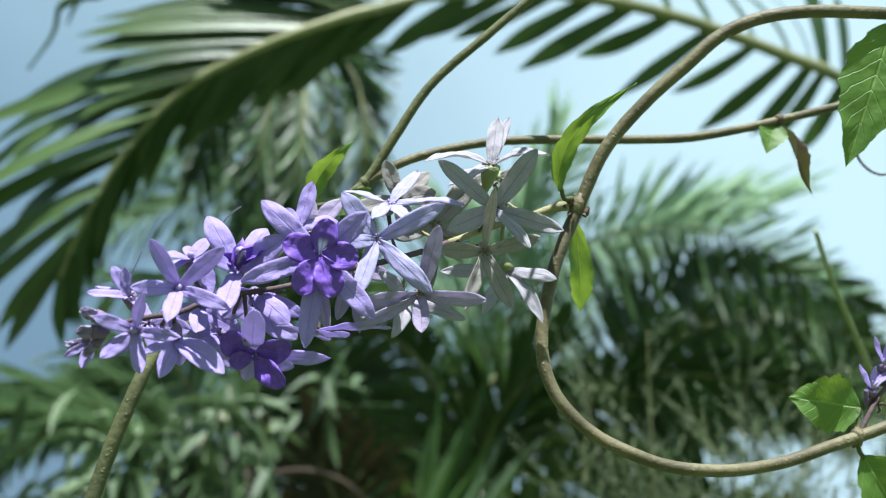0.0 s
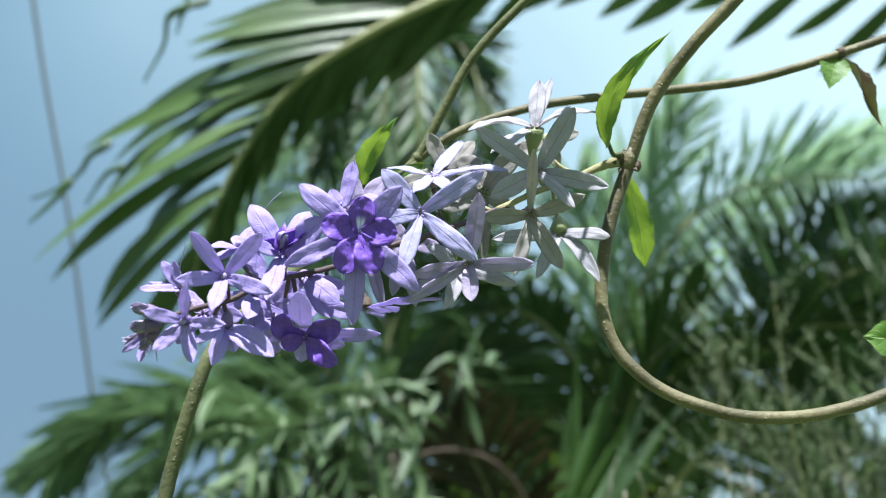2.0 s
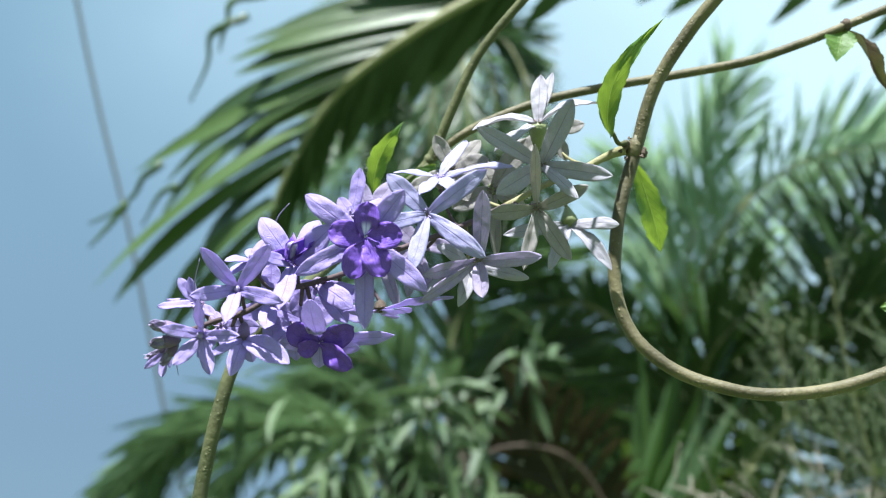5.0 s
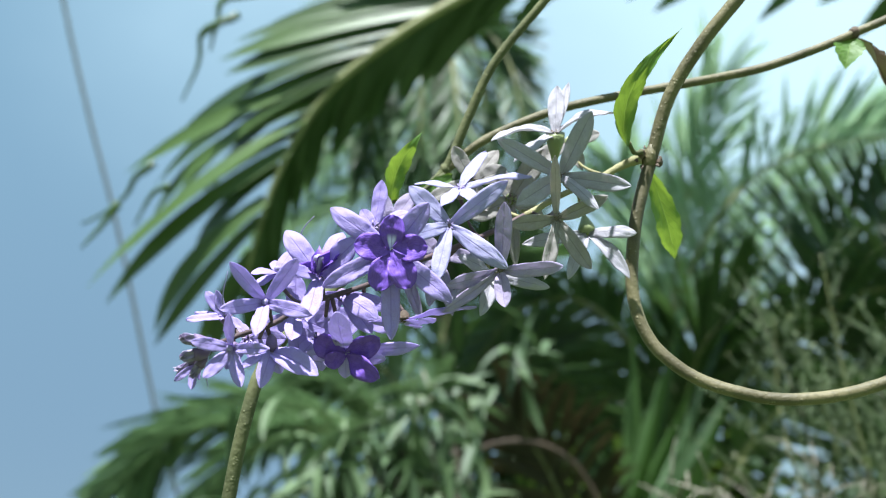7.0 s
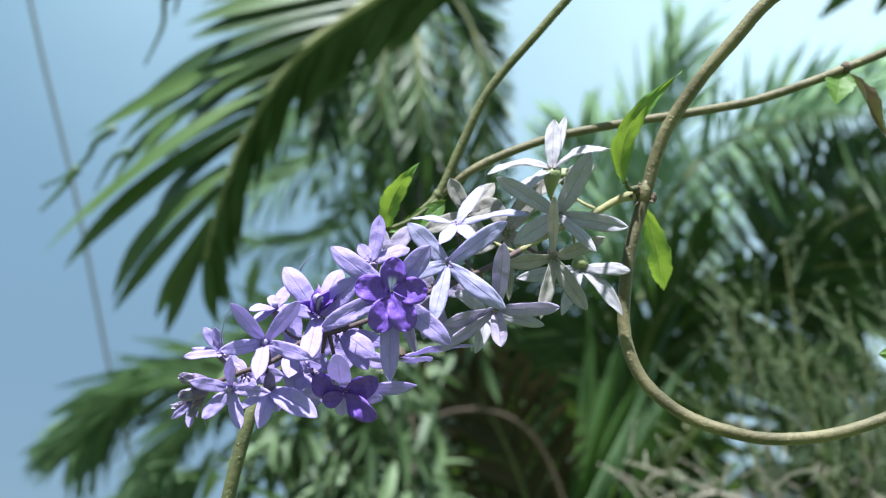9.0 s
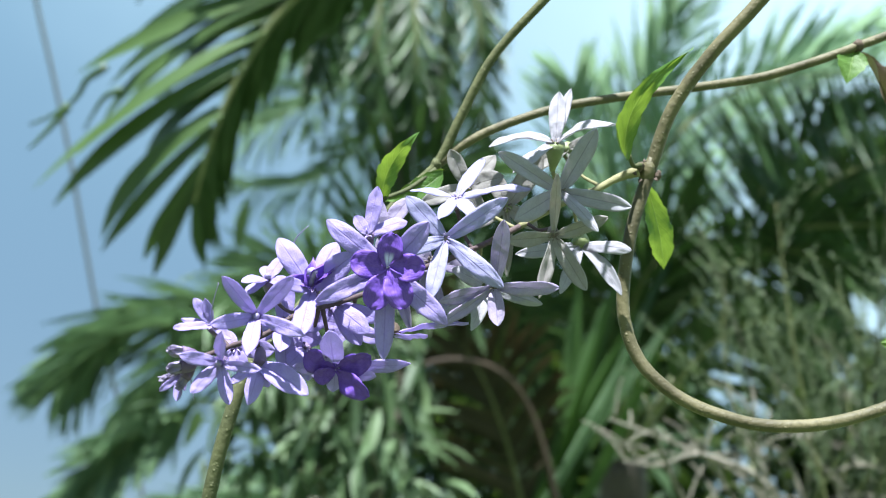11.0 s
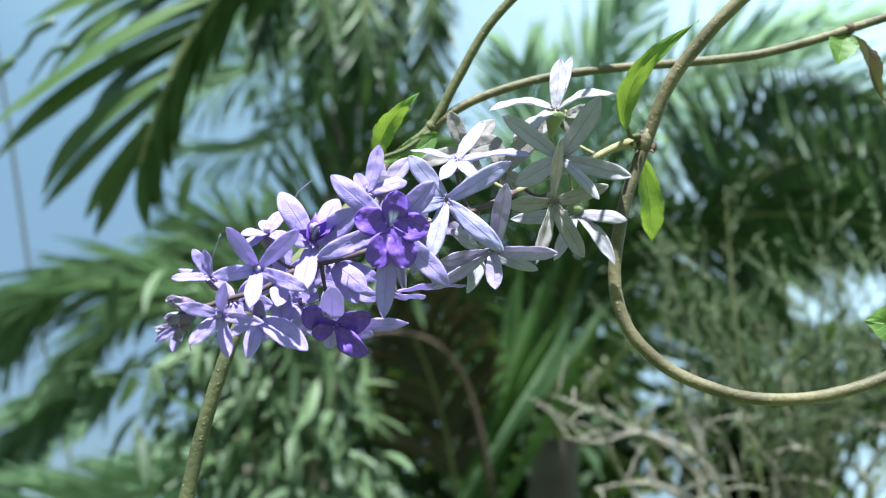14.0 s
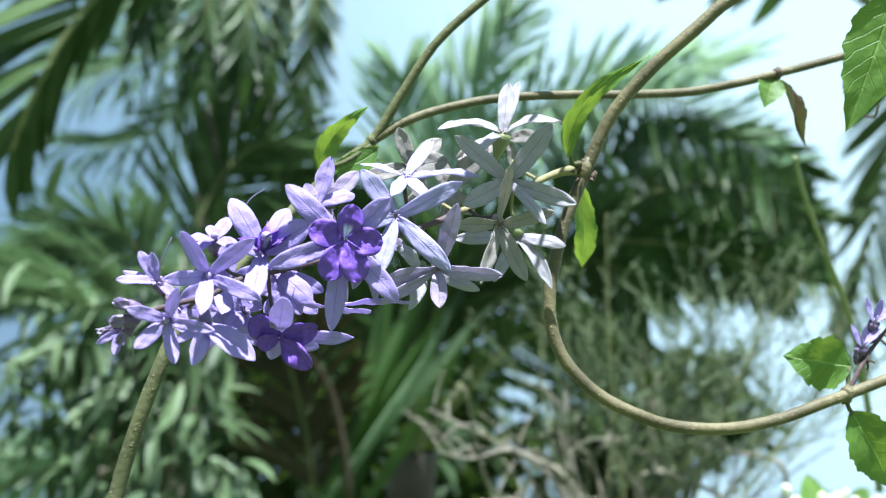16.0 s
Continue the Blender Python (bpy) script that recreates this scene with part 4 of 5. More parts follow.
    for line in (((-360, 414, 2.30), (-425, 385, 2.30), (-432, 330, 2.30), (-462, 262, 2.30)), ((-370, 408, 2.30), (-400, 395, 2.29), (-412, 350, 2.29)), ((-330, 452, 2.32), (-390, 440, 2.31), (-400, 400, 2.31), (-430, 372, 2.31)),
                 ((-510, 152, 2.3), (-545, 126, 2.3), (-560, 96, 2.3), (-600, 63, 2.3), (-640, 44, 2.3)), ((-574, 81, 2.29), (-604, 41, 2.29), (-640, 2, 2.29)), ((-484, 112, 2.3), (-515, 96, 2.3), (-546, 41, 2.3))):
        sv, sf = tube(spline([at(*p) for p in line], 14), (0.008, 0.006, 0.004, 0.002), 6, 0.3)
        part("shred", sv, sf, FROND, body, "hanging shred of a torn leaflet", origin=at(*line[0]))


arching_frond()
frond(palm, [top, top + Vector((0.5, -0.2, 0.9)), top + Vector((1.3, -0.5, 0.7)), top + Vector((1.9, -0.8, -0.2))], 34, 0.45, 0.04, FROND, True, 6)
frond(palm, [top, top + Vector((0.2, 0.6, 0.9)), top + Vector((0.5, 1.5, 0.7)), top + Vector((0.6, 2.1, -0.1))], 34, 0.45, 0.04, FROND, True, 7)

# two unseen fronds added overhead, only to shade the palms below
for k, (a0, a1) in enumerate((((60, -260, 4.2), (950, -230, 4.2)), ((80, -420, 4.0), (900, -400, 3.9)))):
    high = sun_dir * (3.0 + 0.15 * k)
    frond(palm, [top, top.lerp(at(*a1) + high, 0.6) + Vector((0.2, 0, 0.3)), at(*a1) + high, at(*a0).lerp(at(*a1), 0.5) + high + Vector((0, 0, 0.05)), at(*a0) + high], 60, 0.62, 0.055, FROND, True, 8 + k, 0.013, 0.1, 0.2, 1, (60, 40), sun_dir)

# palm behind the feathery shrub
VIEW = turn(0.0, 1.0, 0.25)
top = at(440, -520, 4.5)
palm = thing("palm_tree", Vector((top.x, top.y, 0)), "bushy palm with arching fronds, coloured pale where sun would shine through", "palm", "palms behind the vine")
palm_trunk(palm, top, 0.10)


def spread_frond(points, count, length, width, material, seed, droop, spread, face=VIEW, stiff=1, rib=0.013, start=0.3, sides=(1.0, 1.0), under=None, hang=0.0, taper=0.0, roll=0.55, jitter=5):
    frond(palm, [top] + [at(*p) for p in points], count, length, width, material, True, seed, rib, droop, start, stiff, spread, face, sides, roll, taper, under=under, hang=hang, jitter=jitter)


CANT = turn(0.0, 0.55, 0.85)
# light put into colour: pale leaflets above the rib, dark shaded ones below
spread_frond([(395, -200, 4.5), (415, -99, 4.5), (459, 11, 4.5), (518, 96, 4.5), (597, 157, 4.5), (687, 187, 4.5), (796, 198, 4.5), (915, 174, 4.5), (1050, 110, 4.5)], 62, 0.42, 0.019, FROND_LIT, 20, 0.03, (58, 44), sides=(1.7, 1.0), under=FROND_MID, hang=1.5, taper=0.3, rib=0.011, jitter=18, roll=0.9)
spread_frond([(396, -238, 4.7), (405, -99, 4.7), (424, 41, 4.7), (453, 181, 4.7), (487, 300, 4.7)], 56, 0.46, 0.019, FROND_LIT, 28, -0.05, (42, 22), face=CANT, rib=0.009, jitter=13)
spread_frond([(380, -260, 4.8), (370, -120, 4.9), (350, 10, 4.9), (330, 90, 4.9), (310, 150, 4.9)], 46, 0.40, 0.019, FROND_LIT, 23, -0.05, (42, 26), face=CANT, rib=0.009, jitter=13)
spread_frond([(410, -220, 4.6), (480, -40, 4.7), (580, 90, 4.8), (690, 190, 4.9), (800, 260, 4.9)], 50, 0.44, 0.019, FROND_LIT, 29, -0.02, (46, 26), face=CANT, rib=0.009, jitter=13)
spread_frond([(500, -200, 5.2), (580, -20, 5.2), (670, 110, 5.2), (780, 200, 5.2), (900, 260, 5.2)], 56, 0.52, 0.018, FROND_LIT, 31, -0.05, (48, 24), face=CANT, sides=(0.4, 1.1), rib=0.009, jitter=10)
spread_frond([(480, -330, 4.3), (570, -170, 4.2), (690, -90, 4.1), (840, -66, 4.0), (980, -70, 3.9), (1110, -100, 3.9)], 84, 0.44, 0.021, FROND_FAR_SHADED, 21, 0.30, (55, 42), sides=(0.6, 0.6))
spread_frond([(470, -350, 4.0), (560, -200, 3.9), (650, -130, 3.8), (740, -120, 3.7), (820, -160, 3.7)], 60, 0.50, 0.021, FROND_FAR_SHADED, 22, 0.35, (55, 42), sides=(1.0, 0.4))
spread_frond([(420, -350, 4.1), (340, -180, 4.0), (240, -90, 4.0), (130, -110, 3.9), (60, -200, 3.9)], 62, 0.55, 0.021, FROND_FAR_SHADED, 24, 0.3, (52, 40), sides=(0.3, 1.0))
spread_frond([(430, -390, 3.9), (430, -280, 3.8), (455, -180, 3.7), (520, -100, 3.7)], 54, 0.44, 0.022, FROND_FAR_SHADED, 25, 0.12, (40, 26), jitter=9)
spread_frond([(617, -168, 5), (642, -57, 5), (699, 44, 5), (787, 106, 5), (901, 136, 5), (1030, 135, 5), (1126, 97, 5)], 76, 0.58, 0.026, FROND_FAR_SHADED, 26, 0.3, (52, 40), sides=(1.3, 0.4), hang=0.8)
spread_frond([(641, -196, 4.8), (711, -66, 4.8), (798, 15, 4.8), (911, 57, 4.8), (1040, 58, 4.8), (1169, 18, 4.8)], 72, 0.5, 0.026, FROND_FAR_SHADED, 30, 0.3, (52, 40), sides=(1.2, 0.5), hang=0.6)
spread_frond([(490, -420, 3.7), (600, -280, 3.6), (710, -240, 3.5), (790, -280, 3.5)], 50, 0.38, 0.021, FROND_FAR_SHADED, 27, 0.3, (52, 40), sides=(1.0, 0.42))
for i, (u, v, d) in enumerate(((455, -310, 3.3), (400, -70, 3.5), (445, -120, 3.4), (480, -60, 3.5), (360, -130, 3.5), (510, -170, 3.4), (425, -200, 3.3), (345, -215, 3.4), (535, -250, 3.3), (300, -190, 3.5), (470, -230, 3.3), (390, -260, 3.3))):
    tip = at(u, v, d)
    root = at(235 + 24 * (i % 5), -720, 3.5)
    m = basis(root, tip - root, turn(0.4 * (-1) ** i, -0.7, 0.4), 0.034 + 0.008 * (i % 3), (tip - root).length, (tip - root).length)
    # the first blade is pale, its sunlit gloss put into the colour
    put("leaflet", LEAFLETS[(FROND_LIT if i == 0 else FROND_BLADE).name][i % 2][3], palm, m, "long upright blade")

# palm lower on the other side
top = at(-40, -470, 4.4)
palm = thing("palm_tree", Vector((top.x, top.y, 0)), "low palm with long fronds drooping at the ends", "palm", "palms behind the vine")
palm_trunk(palm, top, 0.10)
SLANT = turn(0.2, 0.6, 0.8)
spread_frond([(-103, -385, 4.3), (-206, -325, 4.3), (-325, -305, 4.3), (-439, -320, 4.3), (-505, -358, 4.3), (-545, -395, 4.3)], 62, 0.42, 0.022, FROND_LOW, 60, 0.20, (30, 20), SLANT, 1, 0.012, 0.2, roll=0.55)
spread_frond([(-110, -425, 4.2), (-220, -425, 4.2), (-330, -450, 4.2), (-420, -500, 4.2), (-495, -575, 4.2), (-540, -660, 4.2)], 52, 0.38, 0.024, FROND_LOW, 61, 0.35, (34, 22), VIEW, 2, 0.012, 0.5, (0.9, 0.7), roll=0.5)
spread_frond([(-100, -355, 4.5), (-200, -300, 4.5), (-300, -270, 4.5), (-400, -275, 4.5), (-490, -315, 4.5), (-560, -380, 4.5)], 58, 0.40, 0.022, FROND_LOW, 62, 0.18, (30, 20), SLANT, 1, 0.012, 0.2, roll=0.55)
spread_frond([(-100, -520, 4.0), (-200, -620, 3.9), (-320, -680, 3.9), (-440, -710, 3.9), (-560, -760, 3.9)], 70, 0.34, 0.020, FROND_LIT, 63, 0.05, (50, 34), VIEW, 1, 0.011, 0.2, roll=0.3)
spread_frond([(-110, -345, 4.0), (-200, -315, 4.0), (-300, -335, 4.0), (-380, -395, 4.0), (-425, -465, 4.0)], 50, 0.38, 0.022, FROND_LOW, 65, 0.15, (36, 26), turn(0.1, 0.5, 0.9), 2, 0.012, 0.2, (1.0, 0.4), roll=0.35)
spread_frond([(40, -300, 4.6), (120, -220, 4.6), (220, -230, 4.6), (300, -320, 4.6)], 60, 0.46, 0.022, FROND_FAR_SHADED, 66, 0.25, (46, 34), VIEW, 1, 0.012, 0.2)
spread_frond([(-20, -250, 4.9), (20, -90, 5.0), (80, -10, 5.0), (150, -20, 5.0)], 56, 0.46, 0.024, FROND_FAR_SHADED, 67, 0.2, (46, 34), VIEW, 1, 0.012, 0.2)
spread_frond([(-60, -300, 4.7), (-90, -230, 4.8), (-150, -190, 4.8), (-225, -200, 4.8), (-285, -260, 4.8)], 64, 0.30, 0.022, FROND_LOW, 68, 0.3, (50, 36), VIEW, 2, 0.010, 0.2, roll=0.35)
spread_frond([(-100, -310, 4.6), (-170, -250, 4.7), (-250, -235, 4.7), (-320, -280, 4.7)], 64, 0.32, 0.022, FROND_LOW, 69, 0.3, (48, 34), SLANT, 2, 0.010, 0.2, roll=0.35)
# palm further back: crown of hanging dark fronds
top = at(0, 330, 5.6)
palm = thing("palm_tree", Vector((top.x, top.y, 0)), "dark palm with hanging fronds behind the flowers", "palm", "palms behind the vine")
palm_trunk(palm, top, 0.07)
for k, (line, count, size, drop) in enumerate(((((60, 390, 5.6), (112, 340, 5.5), (138, 240, 5.4), (150, 120, 5.4), (158, 10, 5.4)), 64, 0.26, 0.35),
                                               (((30, 400, 5.5), (62, 330, 5.3), (76, 220, 5.2), (78, 110, 5.2), (72, 20, 5.2)), 60, 0.26, 0.45),
                                               (((-30, 390, 5.6), (-80, 330, 5.5), (-118, 240, 5.5), (-140, 130, 5.5)), 60, 0.32, 0.45),
                                               (((-10, 400, 5.4), (-30, 320, 5.2), (-40, 210, 5.1), (-35, 90, 5.1)), 56, 0.30, 0.5),
                                               (((-60, 400, 5.8), (-140, 380, 5.8), (-200, 300, 5.8), (-235, 200, 5.8)), 56, 0.34, 0.5),
                                               (((40, 400, 5.9), (90, 400, 6.0), (130, 350, 6.0), (160, 250, 6.0)), 46, 0.26, 0.4),
                                               (((10, 380, 5.3), (20, 300, 5.1), (30, 190, 5.0), (32, 70, 5.0)), 50, 0.26, 0.5))):
    spread_frond(line, count, size, 0.018, FROND_MID, 80 + k, drop, (48, 30), turn(0.5 * math.sin(2.1 * k), 0.8, 0.5), 1, 0.011, 0.14, roll=0.6)
# its lower fronds spread out sideways against the sky, haze painted into paler leaves
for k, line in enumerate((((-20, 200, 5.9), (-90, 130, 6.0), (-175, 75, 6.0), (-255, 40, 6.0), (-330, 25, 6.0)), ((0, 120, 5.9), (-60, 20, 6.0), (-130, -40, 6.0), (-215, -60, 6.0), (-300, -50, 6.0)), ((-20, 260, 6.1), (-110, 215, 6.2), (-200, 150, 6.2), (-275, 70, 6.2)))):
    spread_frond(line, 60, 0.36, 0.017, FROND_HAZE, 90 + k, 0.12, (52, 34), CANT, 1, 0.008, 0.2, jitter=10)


# ---- broadleaf tree ----
def leaf_cloud(centres, count, size, narrow, seed, hang=0.2):
    """Many small leaves scattered in clumps: vertices and faces."""
    r = random.Random(seed)
    bv, bf, buv = blade(1.0, 4, 2, oval(0.5, 0.45, 0.9), 0.12, 0.5)
    verts, faces, uvs = [], [], []
    for c, spread, share in centres:
        for _ in range(int(count * share)):
            o = Vector((r.gauss(0, 1), r.gauss(0, 1), r.gauss(0, 1)))
            o = o.normalized() * spread * (r.random() ** 0.45)
            p = c + o
            d = (o.normalized() * 0.7 + Vector((r.uniform(-1, 1), r.uniform(-1, 1), r.uniform(-1, 1) - hang))).normalized()
            L = size * r.uniform(0.7, 1.25)
            m = basis(p, d, Vector((r.uniform(-0.6, 0.6), r.uniform(-0.6, 0.6), 1)), L * narrow, L, L)
            k = len(verts)
            verts += [m @ q for q in bv]
            faces += [tuple(k + j for j in face) for face in bf]
            uvs += buv
    return verts, faces, uvs


def tree(name, base, limbs, leaf, label, category, material, count, size, narrow, spread, seed, wood, radius, hang=0.2):
    """A trunk with limbs and leaf clumps at their ends."""
    ob = thing(name, Vector((base.x, base.y, 0)), label, category)
    foot = Vector((base.x, base.y, -0.1))
    tv, tf = tube(spline([foot, foot.lerp(base, 0.5) + Vector((0.05, 0.03, 0)), base], 24), (radius * 1.3, radius, radius * 0.8), 12, 0.15)
    part("trunk", tv, tf, wood, ob, "", origin=foot)
    clumps = []
    r = random.Random(seed)
    for tip in limbs:
        mid = base.lerp(tip, 0.5) + Vector((r.uniform(-0.1, 0.1), r.uniform(-0.1, 0.1), 0.08))
        path = spline([base, mid, tip], 16)
        lv, lf = tube(path, (radius * 0.6, radius * 0.35, radius * 0.12), 8, 0.1)
        part("limb", lv, lf, wood, ob, "", origin=base)
        for j in range(7):
            q = path[9 + j] + Vector((r.gauss(0, 1), r.gauss(0, 1), r.gauss(0, 1))) * spread * 0.75
            clumps.append((q, spread * r.uniform(0.55, 1.1), 1.0))
    lv, lf, luv = leaf_cloud(clumps, count, size, narrow, seed, hang)
    part(leaf, lv, lf, material, ob, "", luv, base, "stuff")
    return ob


base = at(0, -100, 6.4)
tree("broadleaf_tree", base, [at(-90, 170, 6.2), at(0, 250, 6.5), at(50, 190, 6.3), at(10, 110, 6.0)], "crown",
     "leafy broadleaf tree with glossy green leaves", "tree", TREE_LEAF, 11, 0.12, 0.22, 0.22, 5, TRUNK, 0.04, 0.9)
# lance-leaved bush below the flowers
base = at(-20, -760, 3.0)
tree("lance_leaved_bush", base, [at(-150, -330, 3.0), at(-60, -300, 3.1), at(-20, -340, 2.9), at(-40, -260, 3.1), at(-230, -430, 2.95), at(-120, -450, 2.8), at(-40, -490, 2.75), at(-170, -600, 2.8), at(-35, -215, 3.2), at(15, -255, 3.2)], "foliage",
     "bush with pale grey-green lance-shaped leaves", "bush", BUSH, 9, 0.145, 0.19, 0.13, 9, TWIG, 0.02, 0.9)
# dark thicket added to close the gap between the palms, shade in its colour
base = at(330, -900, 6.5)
tree("added_thicket", base, [at(100, -420, 6.5), at(250, -380, 6.6), at(400, -400, 6.5), at(300, -560, 6.2), at(400, -560, 6.2), at(150, -600, 6.2), at(0, -520, 6.4), at(400, -240, 6.8), at(560, -330, 6.6), at(490, -400, 6.6), at(250, -150, 6.9), at(120, -220, 6.8), at(380, -190, 7.0)], "foliage",
     "added dense thicket of small leaves, coloured dark as deep shade", "bush", HEDGE, 60, 0.16, 0.4, 0.38, 11, TRUNK, 0.05)

# second thicket, added only to darken the view behind the feathery shrub
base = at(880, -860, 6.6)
tree("added_thicket", base, [at(700, -330, 6.6), at(780, -430, 6.6), at(880, -430, 6.6), at(900, -300, 6.8), at(985, -345, 6.8), at(1080, -270, 6.8), at(740, -650, 6.5), at(960, -650, 6.5), at(860, -600, 6.5)], "foliage",
     "added dense thicket of small leaves, coloured dark as deep shade", "bush", HEDGE, 46, 0.15, 0.4, 0.20, 12, TRUNK, 0.05)


# ---- feathery shrub ----
def feathery_shrub():
    base = at(900, -980, 1.55)
    ob = thing("feathery_shrub", Vector((base.x, base.y, 0)), "grey-green feathery shrub with bare twigs below", "shrub")
    r = random.Random(21)
    foot = Vector((base.x, base.y, -0.05))
    tv, tf = tube(spline([foot, foot.lerp(base, 0.5) + Vector((0.02, 0, 0)), base], 16), (0.022, 0.017, 0.013), 10, 0.2)
    part("trunk", tv, tf, TWIG, ob, "", origin=foot)
    verts, faces = [], []
    for i in range(23):
        u = 550 + 800 * (i + r.uniform(-0.6, 0.6)) / 22
        v = -30 + 0.14 * (u - 560) + r.uniform(-260, 70)
        d = r.uniform(1.35, 1.75)
        tip = at(u, v, d)
        low = at(820 + 0.35 * (u - 820) + r.uniform(-60, 60), -640, r.uniform(1.45, 1.65))
        path = spline([base, low, low.lerp(tip, 0.55) + Vector((r.uniform(-0.05, 0.05), r.uniform(-0.05, 0.05), 0.01)), tip], 48)
        bv, bf = tube(path, (0.0036, 0.0024, 0.0014, 0.0005), 6, 0.1)
        part("branch", bv, bf, TWIG if i % 9 == 0 else RIB, ob, "", origin=base)
        for k in range(22, 49, 4):
            tan = (path[k] - path[k - 1]).normalized()
            for _ in range(2):
                out = Vector((r.uniform(-1, 1), r.uniform(-1, 1), r.uniform(-1, 1)))
                out = (out - tan * out.dot(tan)).normalized()
                dd = (tan * r.uniform(0.5, 1.3) + out * 0.8 + Vector((0, 0, 0.3))).normalized()
                L = 0.20 * (1.1 - 0.75 * (k - 22) / 26) * r.uniform(0.5, 1.2)
                sag = Vector((r.uniform(-0.25, 0.25), r.uniform(-0.25, 0.25), -0.1)) * L
                beads = max(6, int(L / 0.0042))
                for j in range(beads):
                    t = (j + 0.5) / beads
                    c = path[k] + dd * (L * t) + sag * t * t
                    for _ in range(2):
                        n = Vector((r.uniform(-1, 1), r.uniform(-1, 1), r.uniform(-0.4, 1))).normalized()
                        n = (n + dd * 0.5).normalized()
                        w = n.orthogonal().normalized() * 0.0021
                        e = 0.0062 * (1.15 - 0.5 * t) * r.uniform(0.7, 1.3)
                        o = len(verts)
                        verts += [c - w * 0.4, c + w * 0.4, c + n * e * 0.55 + w, c + n * e, c + n * e * 0.55 - w]
                        faces.append((o, o + 1, o + 2, o + 3, o + 4))
    part("feathery_foliage", verts, faces, FEATHER, ob, "fine feathery foliage", None, base, "stuff")
    bare = (((836, -670, 1.5), (725, -574, 1.5), (631, -502, 1.5), (546, -465, 1.5), (464, -434, 1.5), (390, -409, 1.5)),
            ((724, -573, 1.47), (584, -479, 1.47), (501, -497, 1.47), (418, -493, 1.47)), ((798, -630, 1.52), (759, -535, 1.52), (725, -473, 1.52), (681, -425, 1.52), (638, -373, 1.52)),
            ((939, -600, 1.55), (884, -500, 1.55), (862, -432, 1.55), (823, -360, 1.55), (835, -285, 1.55)), ((1011, -571, 1.48), (934, -492, 1.48), (854, -473, 1.48), (791, -494, 1.48)),
            ((848, -637, 1.5), (810, -504, 1.5), (756, -449, 1.5), (758, -395, 1.5)), ((755, -651, 1.45), (637, -575, 1.45), (570, -547, 1.45), (482, -568, 1.45)),
            ((1114, -490, 1.53), (999, -424, 1.53), (925, -408, 1.53), (875, -366, 1.53)))
    for line in bare:
        pts = [base] + [at(*p) + Vector((r.uniform(-1, 1), r.uniform(-1, 1), r.uniform(-1, 1))) * 0.008 for p in line]
        bv, bf = tube(spline(pts, 40), (0.0046, 0.0040, 0.0034, 0.0026, 0.0018, 0.0010), 8, 0.25)
        twig = part("twig", bv, bf, TWIG, ob, "bare pale twig", origin=base)
        path = spline(pts, 40)
        for k in (20, 25, 29, 33, 36, 39):
            p = path[k]
            e = p + Vector((r.uniform(-0.08, 0.06), r.uniform(-0.05, 0.05), r.uniform(-0.03, 0.06)))
            sv, sf = tube(spline([p, (p + e) / 2 + Vector((0, 0, 0.008)), e], 6), (0.0016, 0.0007), 5)
            part("side_twig", sv, sf, TWIG, twig, "", origin=p)
    for i in range(9):
        u, v, d = r.uniform(430, 1050), r.uniform(-560, -310), r.uniform(1.3, 1.7)
        tip = at(u, v, d)
        mid = base.lerp(tip, 0.6) + Vector((r.uniform(-0.06, 0.06), r.uniform(-0.05, 0.05), r.uniform(-0.02, 0.05)))
        path = spline([base, base.lerp(tip, 0.3) + Vector((r.uniform(-0.04, 0.04), 0, r.uniform(-0.03, 0.03))), mid, tip], 24)
        bv, bf = tube(path, (0.006, 0.004, 0.0028, 0.0010), 7, 0.2)
        twig = part("twig", bv, bf, TWIG, ob, "bare pale twig", origin=base)
        for k in (11, 15, 18, 21):
            p = path[k]
            e = p + Vector((r.uniform(-0.09, 0.06), r.uniform(-0.05, 0.05), r.uniform(-0.02, 0.07)))
            sv, sf = tube(spline([p, (p + e) / 2 + Vector((0, 0, 0.008)), e], 6), (0.0018, 0.0007), 5)
            part("side_twig", sv, sf, TWIG, twig, "", origin=p)


feathery_shrub()

# ---- dead frond stalk, cream blossom, cable ----
dead = thing("dead_frond_stalk", Vector((at(345, -780, 3.3).x + 0.05, at(345, -780, 3.3).y, 0)), "brown dead palm stalk bent in an arch beside a withered frond", "palm stalk")
foot = at(345, -780, 3.3)
pts = [Vector((foot.x + 0.05, foot.y, -0.05)), foot, at(320, -590, 3.3), at(262, -425, 3.3), at(190, -352, 3.25), at(90, -345, 3.2), at(0, -400, 3.15)]
v, f = tube(spline(pts, 60), (0.013, 0.011, 0.008, 0.005), 10, 0.1)
part("stalk", v, f, DEAD, dead, "", origin=pts[0])
frond(dead, [at(*p) for p in ((300, -760, 3.5), (250, -560, 3.55), (190, -400, 3.55), (120, -290, 3.55))], 34, 0.36, 0.026, FROND_DEAD, True, 120, 0.008, 0.2, 0.25, 2, (46, 30), VIEW, label="withered brown frond hanging dead")


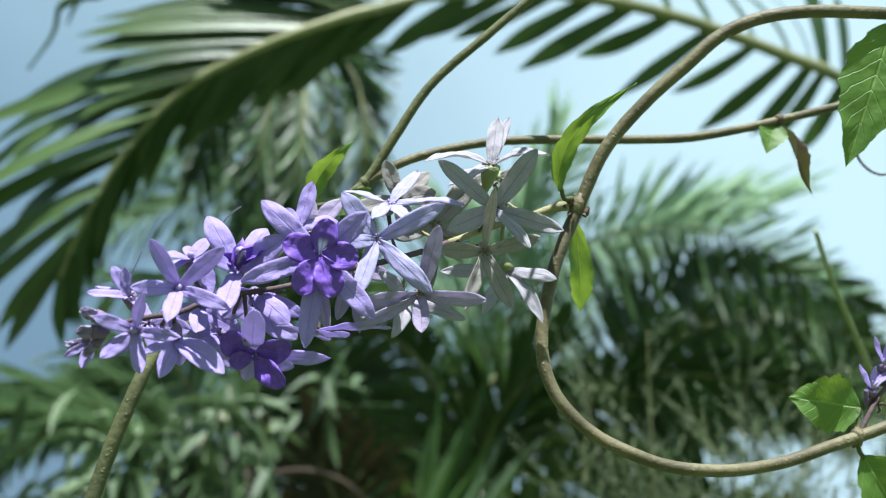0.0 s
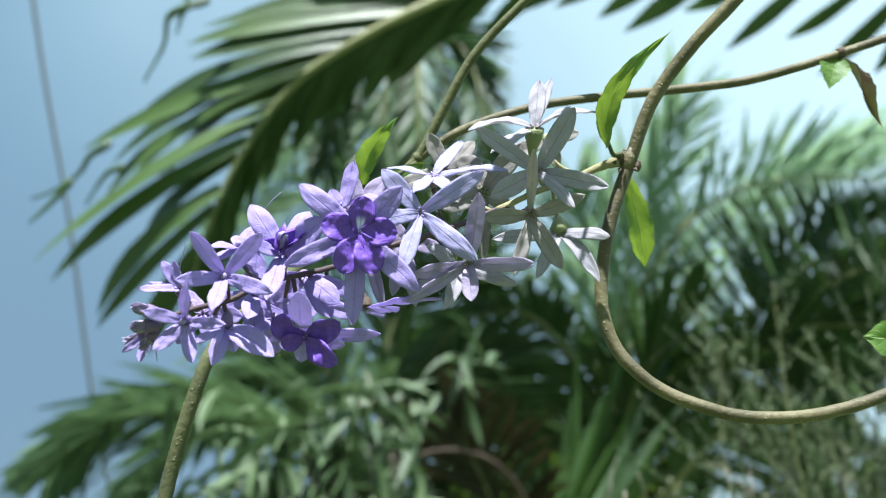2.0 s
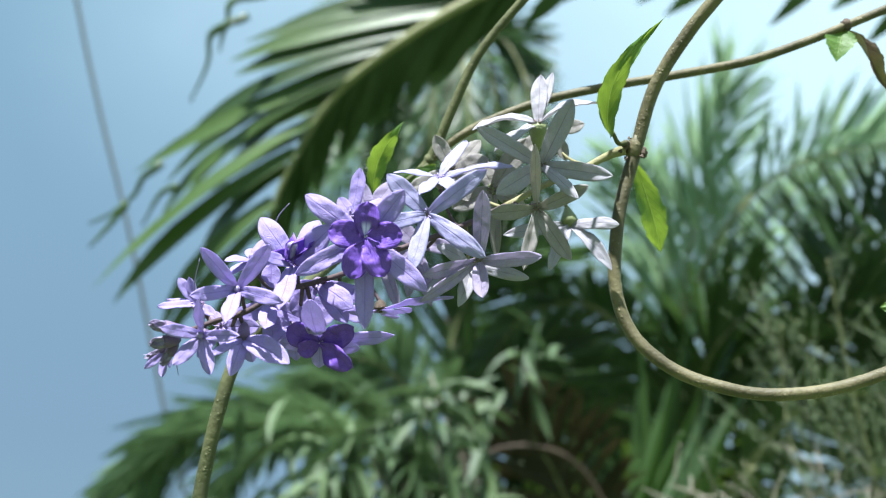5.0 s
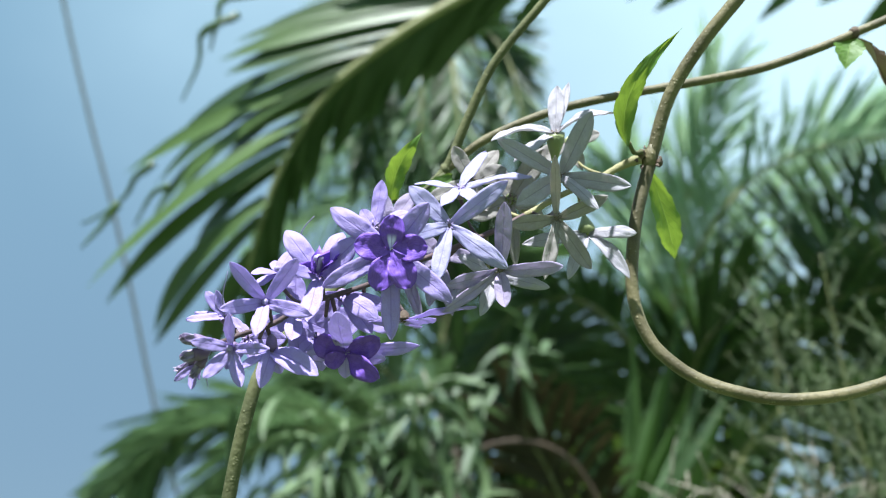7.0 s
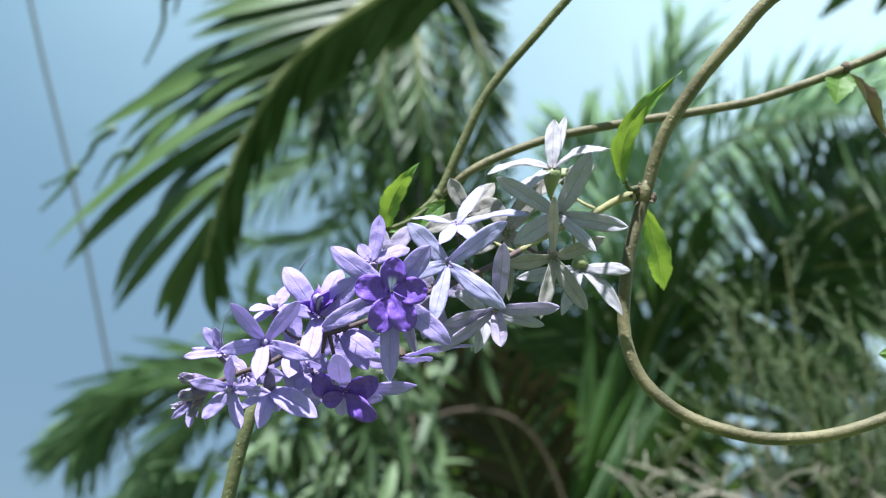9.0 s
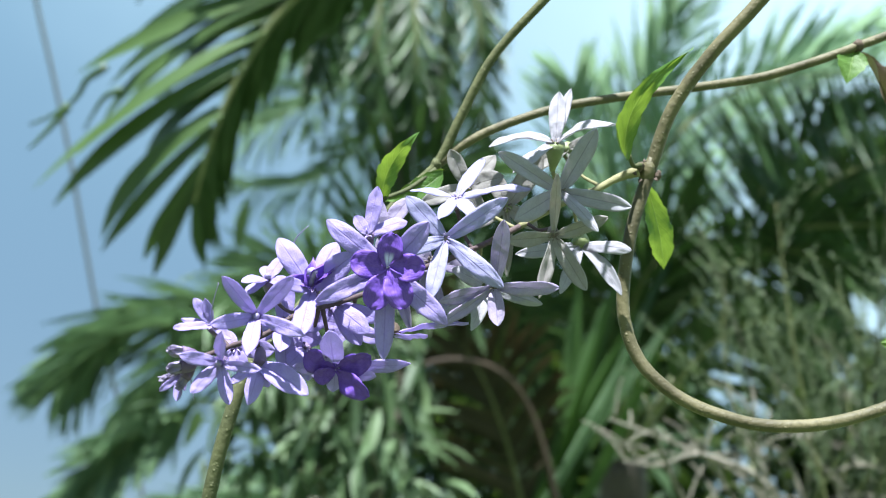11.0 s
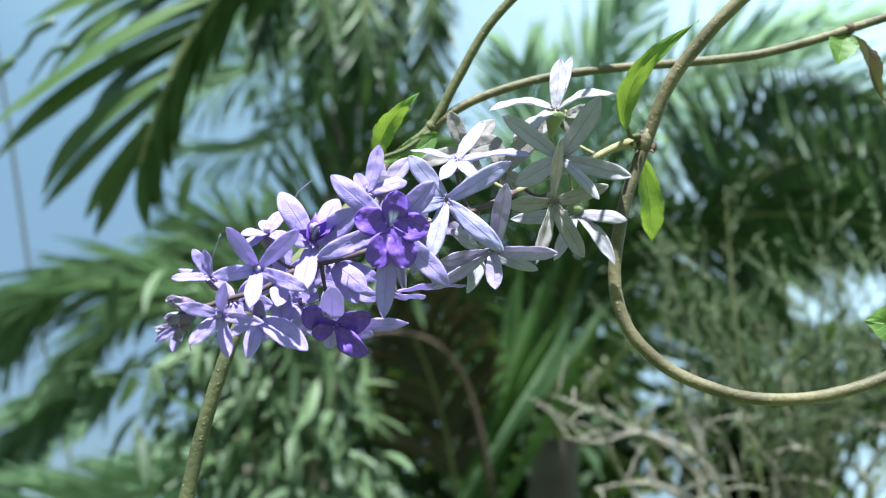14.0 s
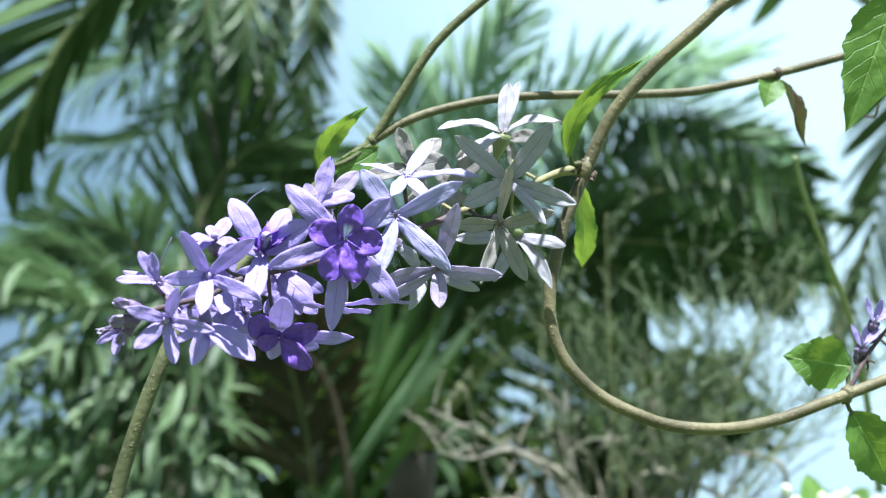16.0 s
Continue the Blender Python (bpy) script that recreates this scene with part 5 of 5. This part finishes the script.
def cream_blossom():
    c = at(1180, -506, 1.0)
    ob = thing("cream_flower_head", Vector((c.x, c.y, 0)), "dense head of plump cream-white buds over dark leaves", "flower")
    sv, sf = tube(spline([at(1190, -5200, 1.12), at(1190, -1900, 1.1), at(1180, -1100, 1.05), at(1180, -720, 1.05), c], 12), (0.005, 0.003), 8)
    part("stalk", sv, sf, STALK, ob, "", origin=at(1180, -720, 1.05))
    r = random.Random(4)
    for i in range(95):
        o = turn_by(r.gauss(0, 1.5), r.gauss(0, 0.8), r.gauss(0, 0.55))
        p = c + o * 0.018
        axis = (o * 0.4 + turn(r.uniform(-0.5, 0.5), -0.3, 1.0)).normalized()
        bv, bf = ball(p, 0.0036 * r.uniform(0.8, 1.15), 1.5, axis, 8, 0.08)
        fl = part("flower_bud", bv, bf, CREAM, ob, "", origin=p)
        sv, sf = tube([p - axis * 0.004, p - axis * 0.010, (p - axis * 0.012).lerp(c, 0.5)], (0.0012, 0.001, 0.001), 6)
        part("bud_stalk", sv, sf, CALYX, fl, "", origin=p)
    for base, tip in (((1165, -546, 1.02), (1135, -420, 1.04)), ((1205, -546, 1.0), (1275, -436, 1.02)), ((1135, -566, 1.0), (1055, -546, 1.0))):
        a, b = at(*base), at(*tip)
        lv, lf, luv = blade((b - a).length, 10, 6, oval(0.018, 0.5, 0.8), 0.2, 0.4, 0.02, 0.0, 2)
        put("leaf", mesh("leaf", lv, lf, VINE_LEAF, luv), ob, basis(a, b - a, turn(0.1, -0.9, 0.1)), "dark green rounded leaf")


cream_blossom()
cable = thing("hanging_cable", at(-490, -340, 5.3), "thin grey cable hanging slantwise behind the palms", "cable")
lo = at(-400, -760, 5.3)
pts = [Vector((lo.x, lo.y, 0.0)), lo, at(-497, -340, 5.3), at(-572, 20, 5.3), at(-628, 242, 5.3), at(-672, 441, 5.3), at(-740, 800, 5.3)]
v, f = tube(spline(pts, 60), (0.0092, 0.0092), 8)
part("wire", v, f, CABLE, cable, "", origin=pts[2])
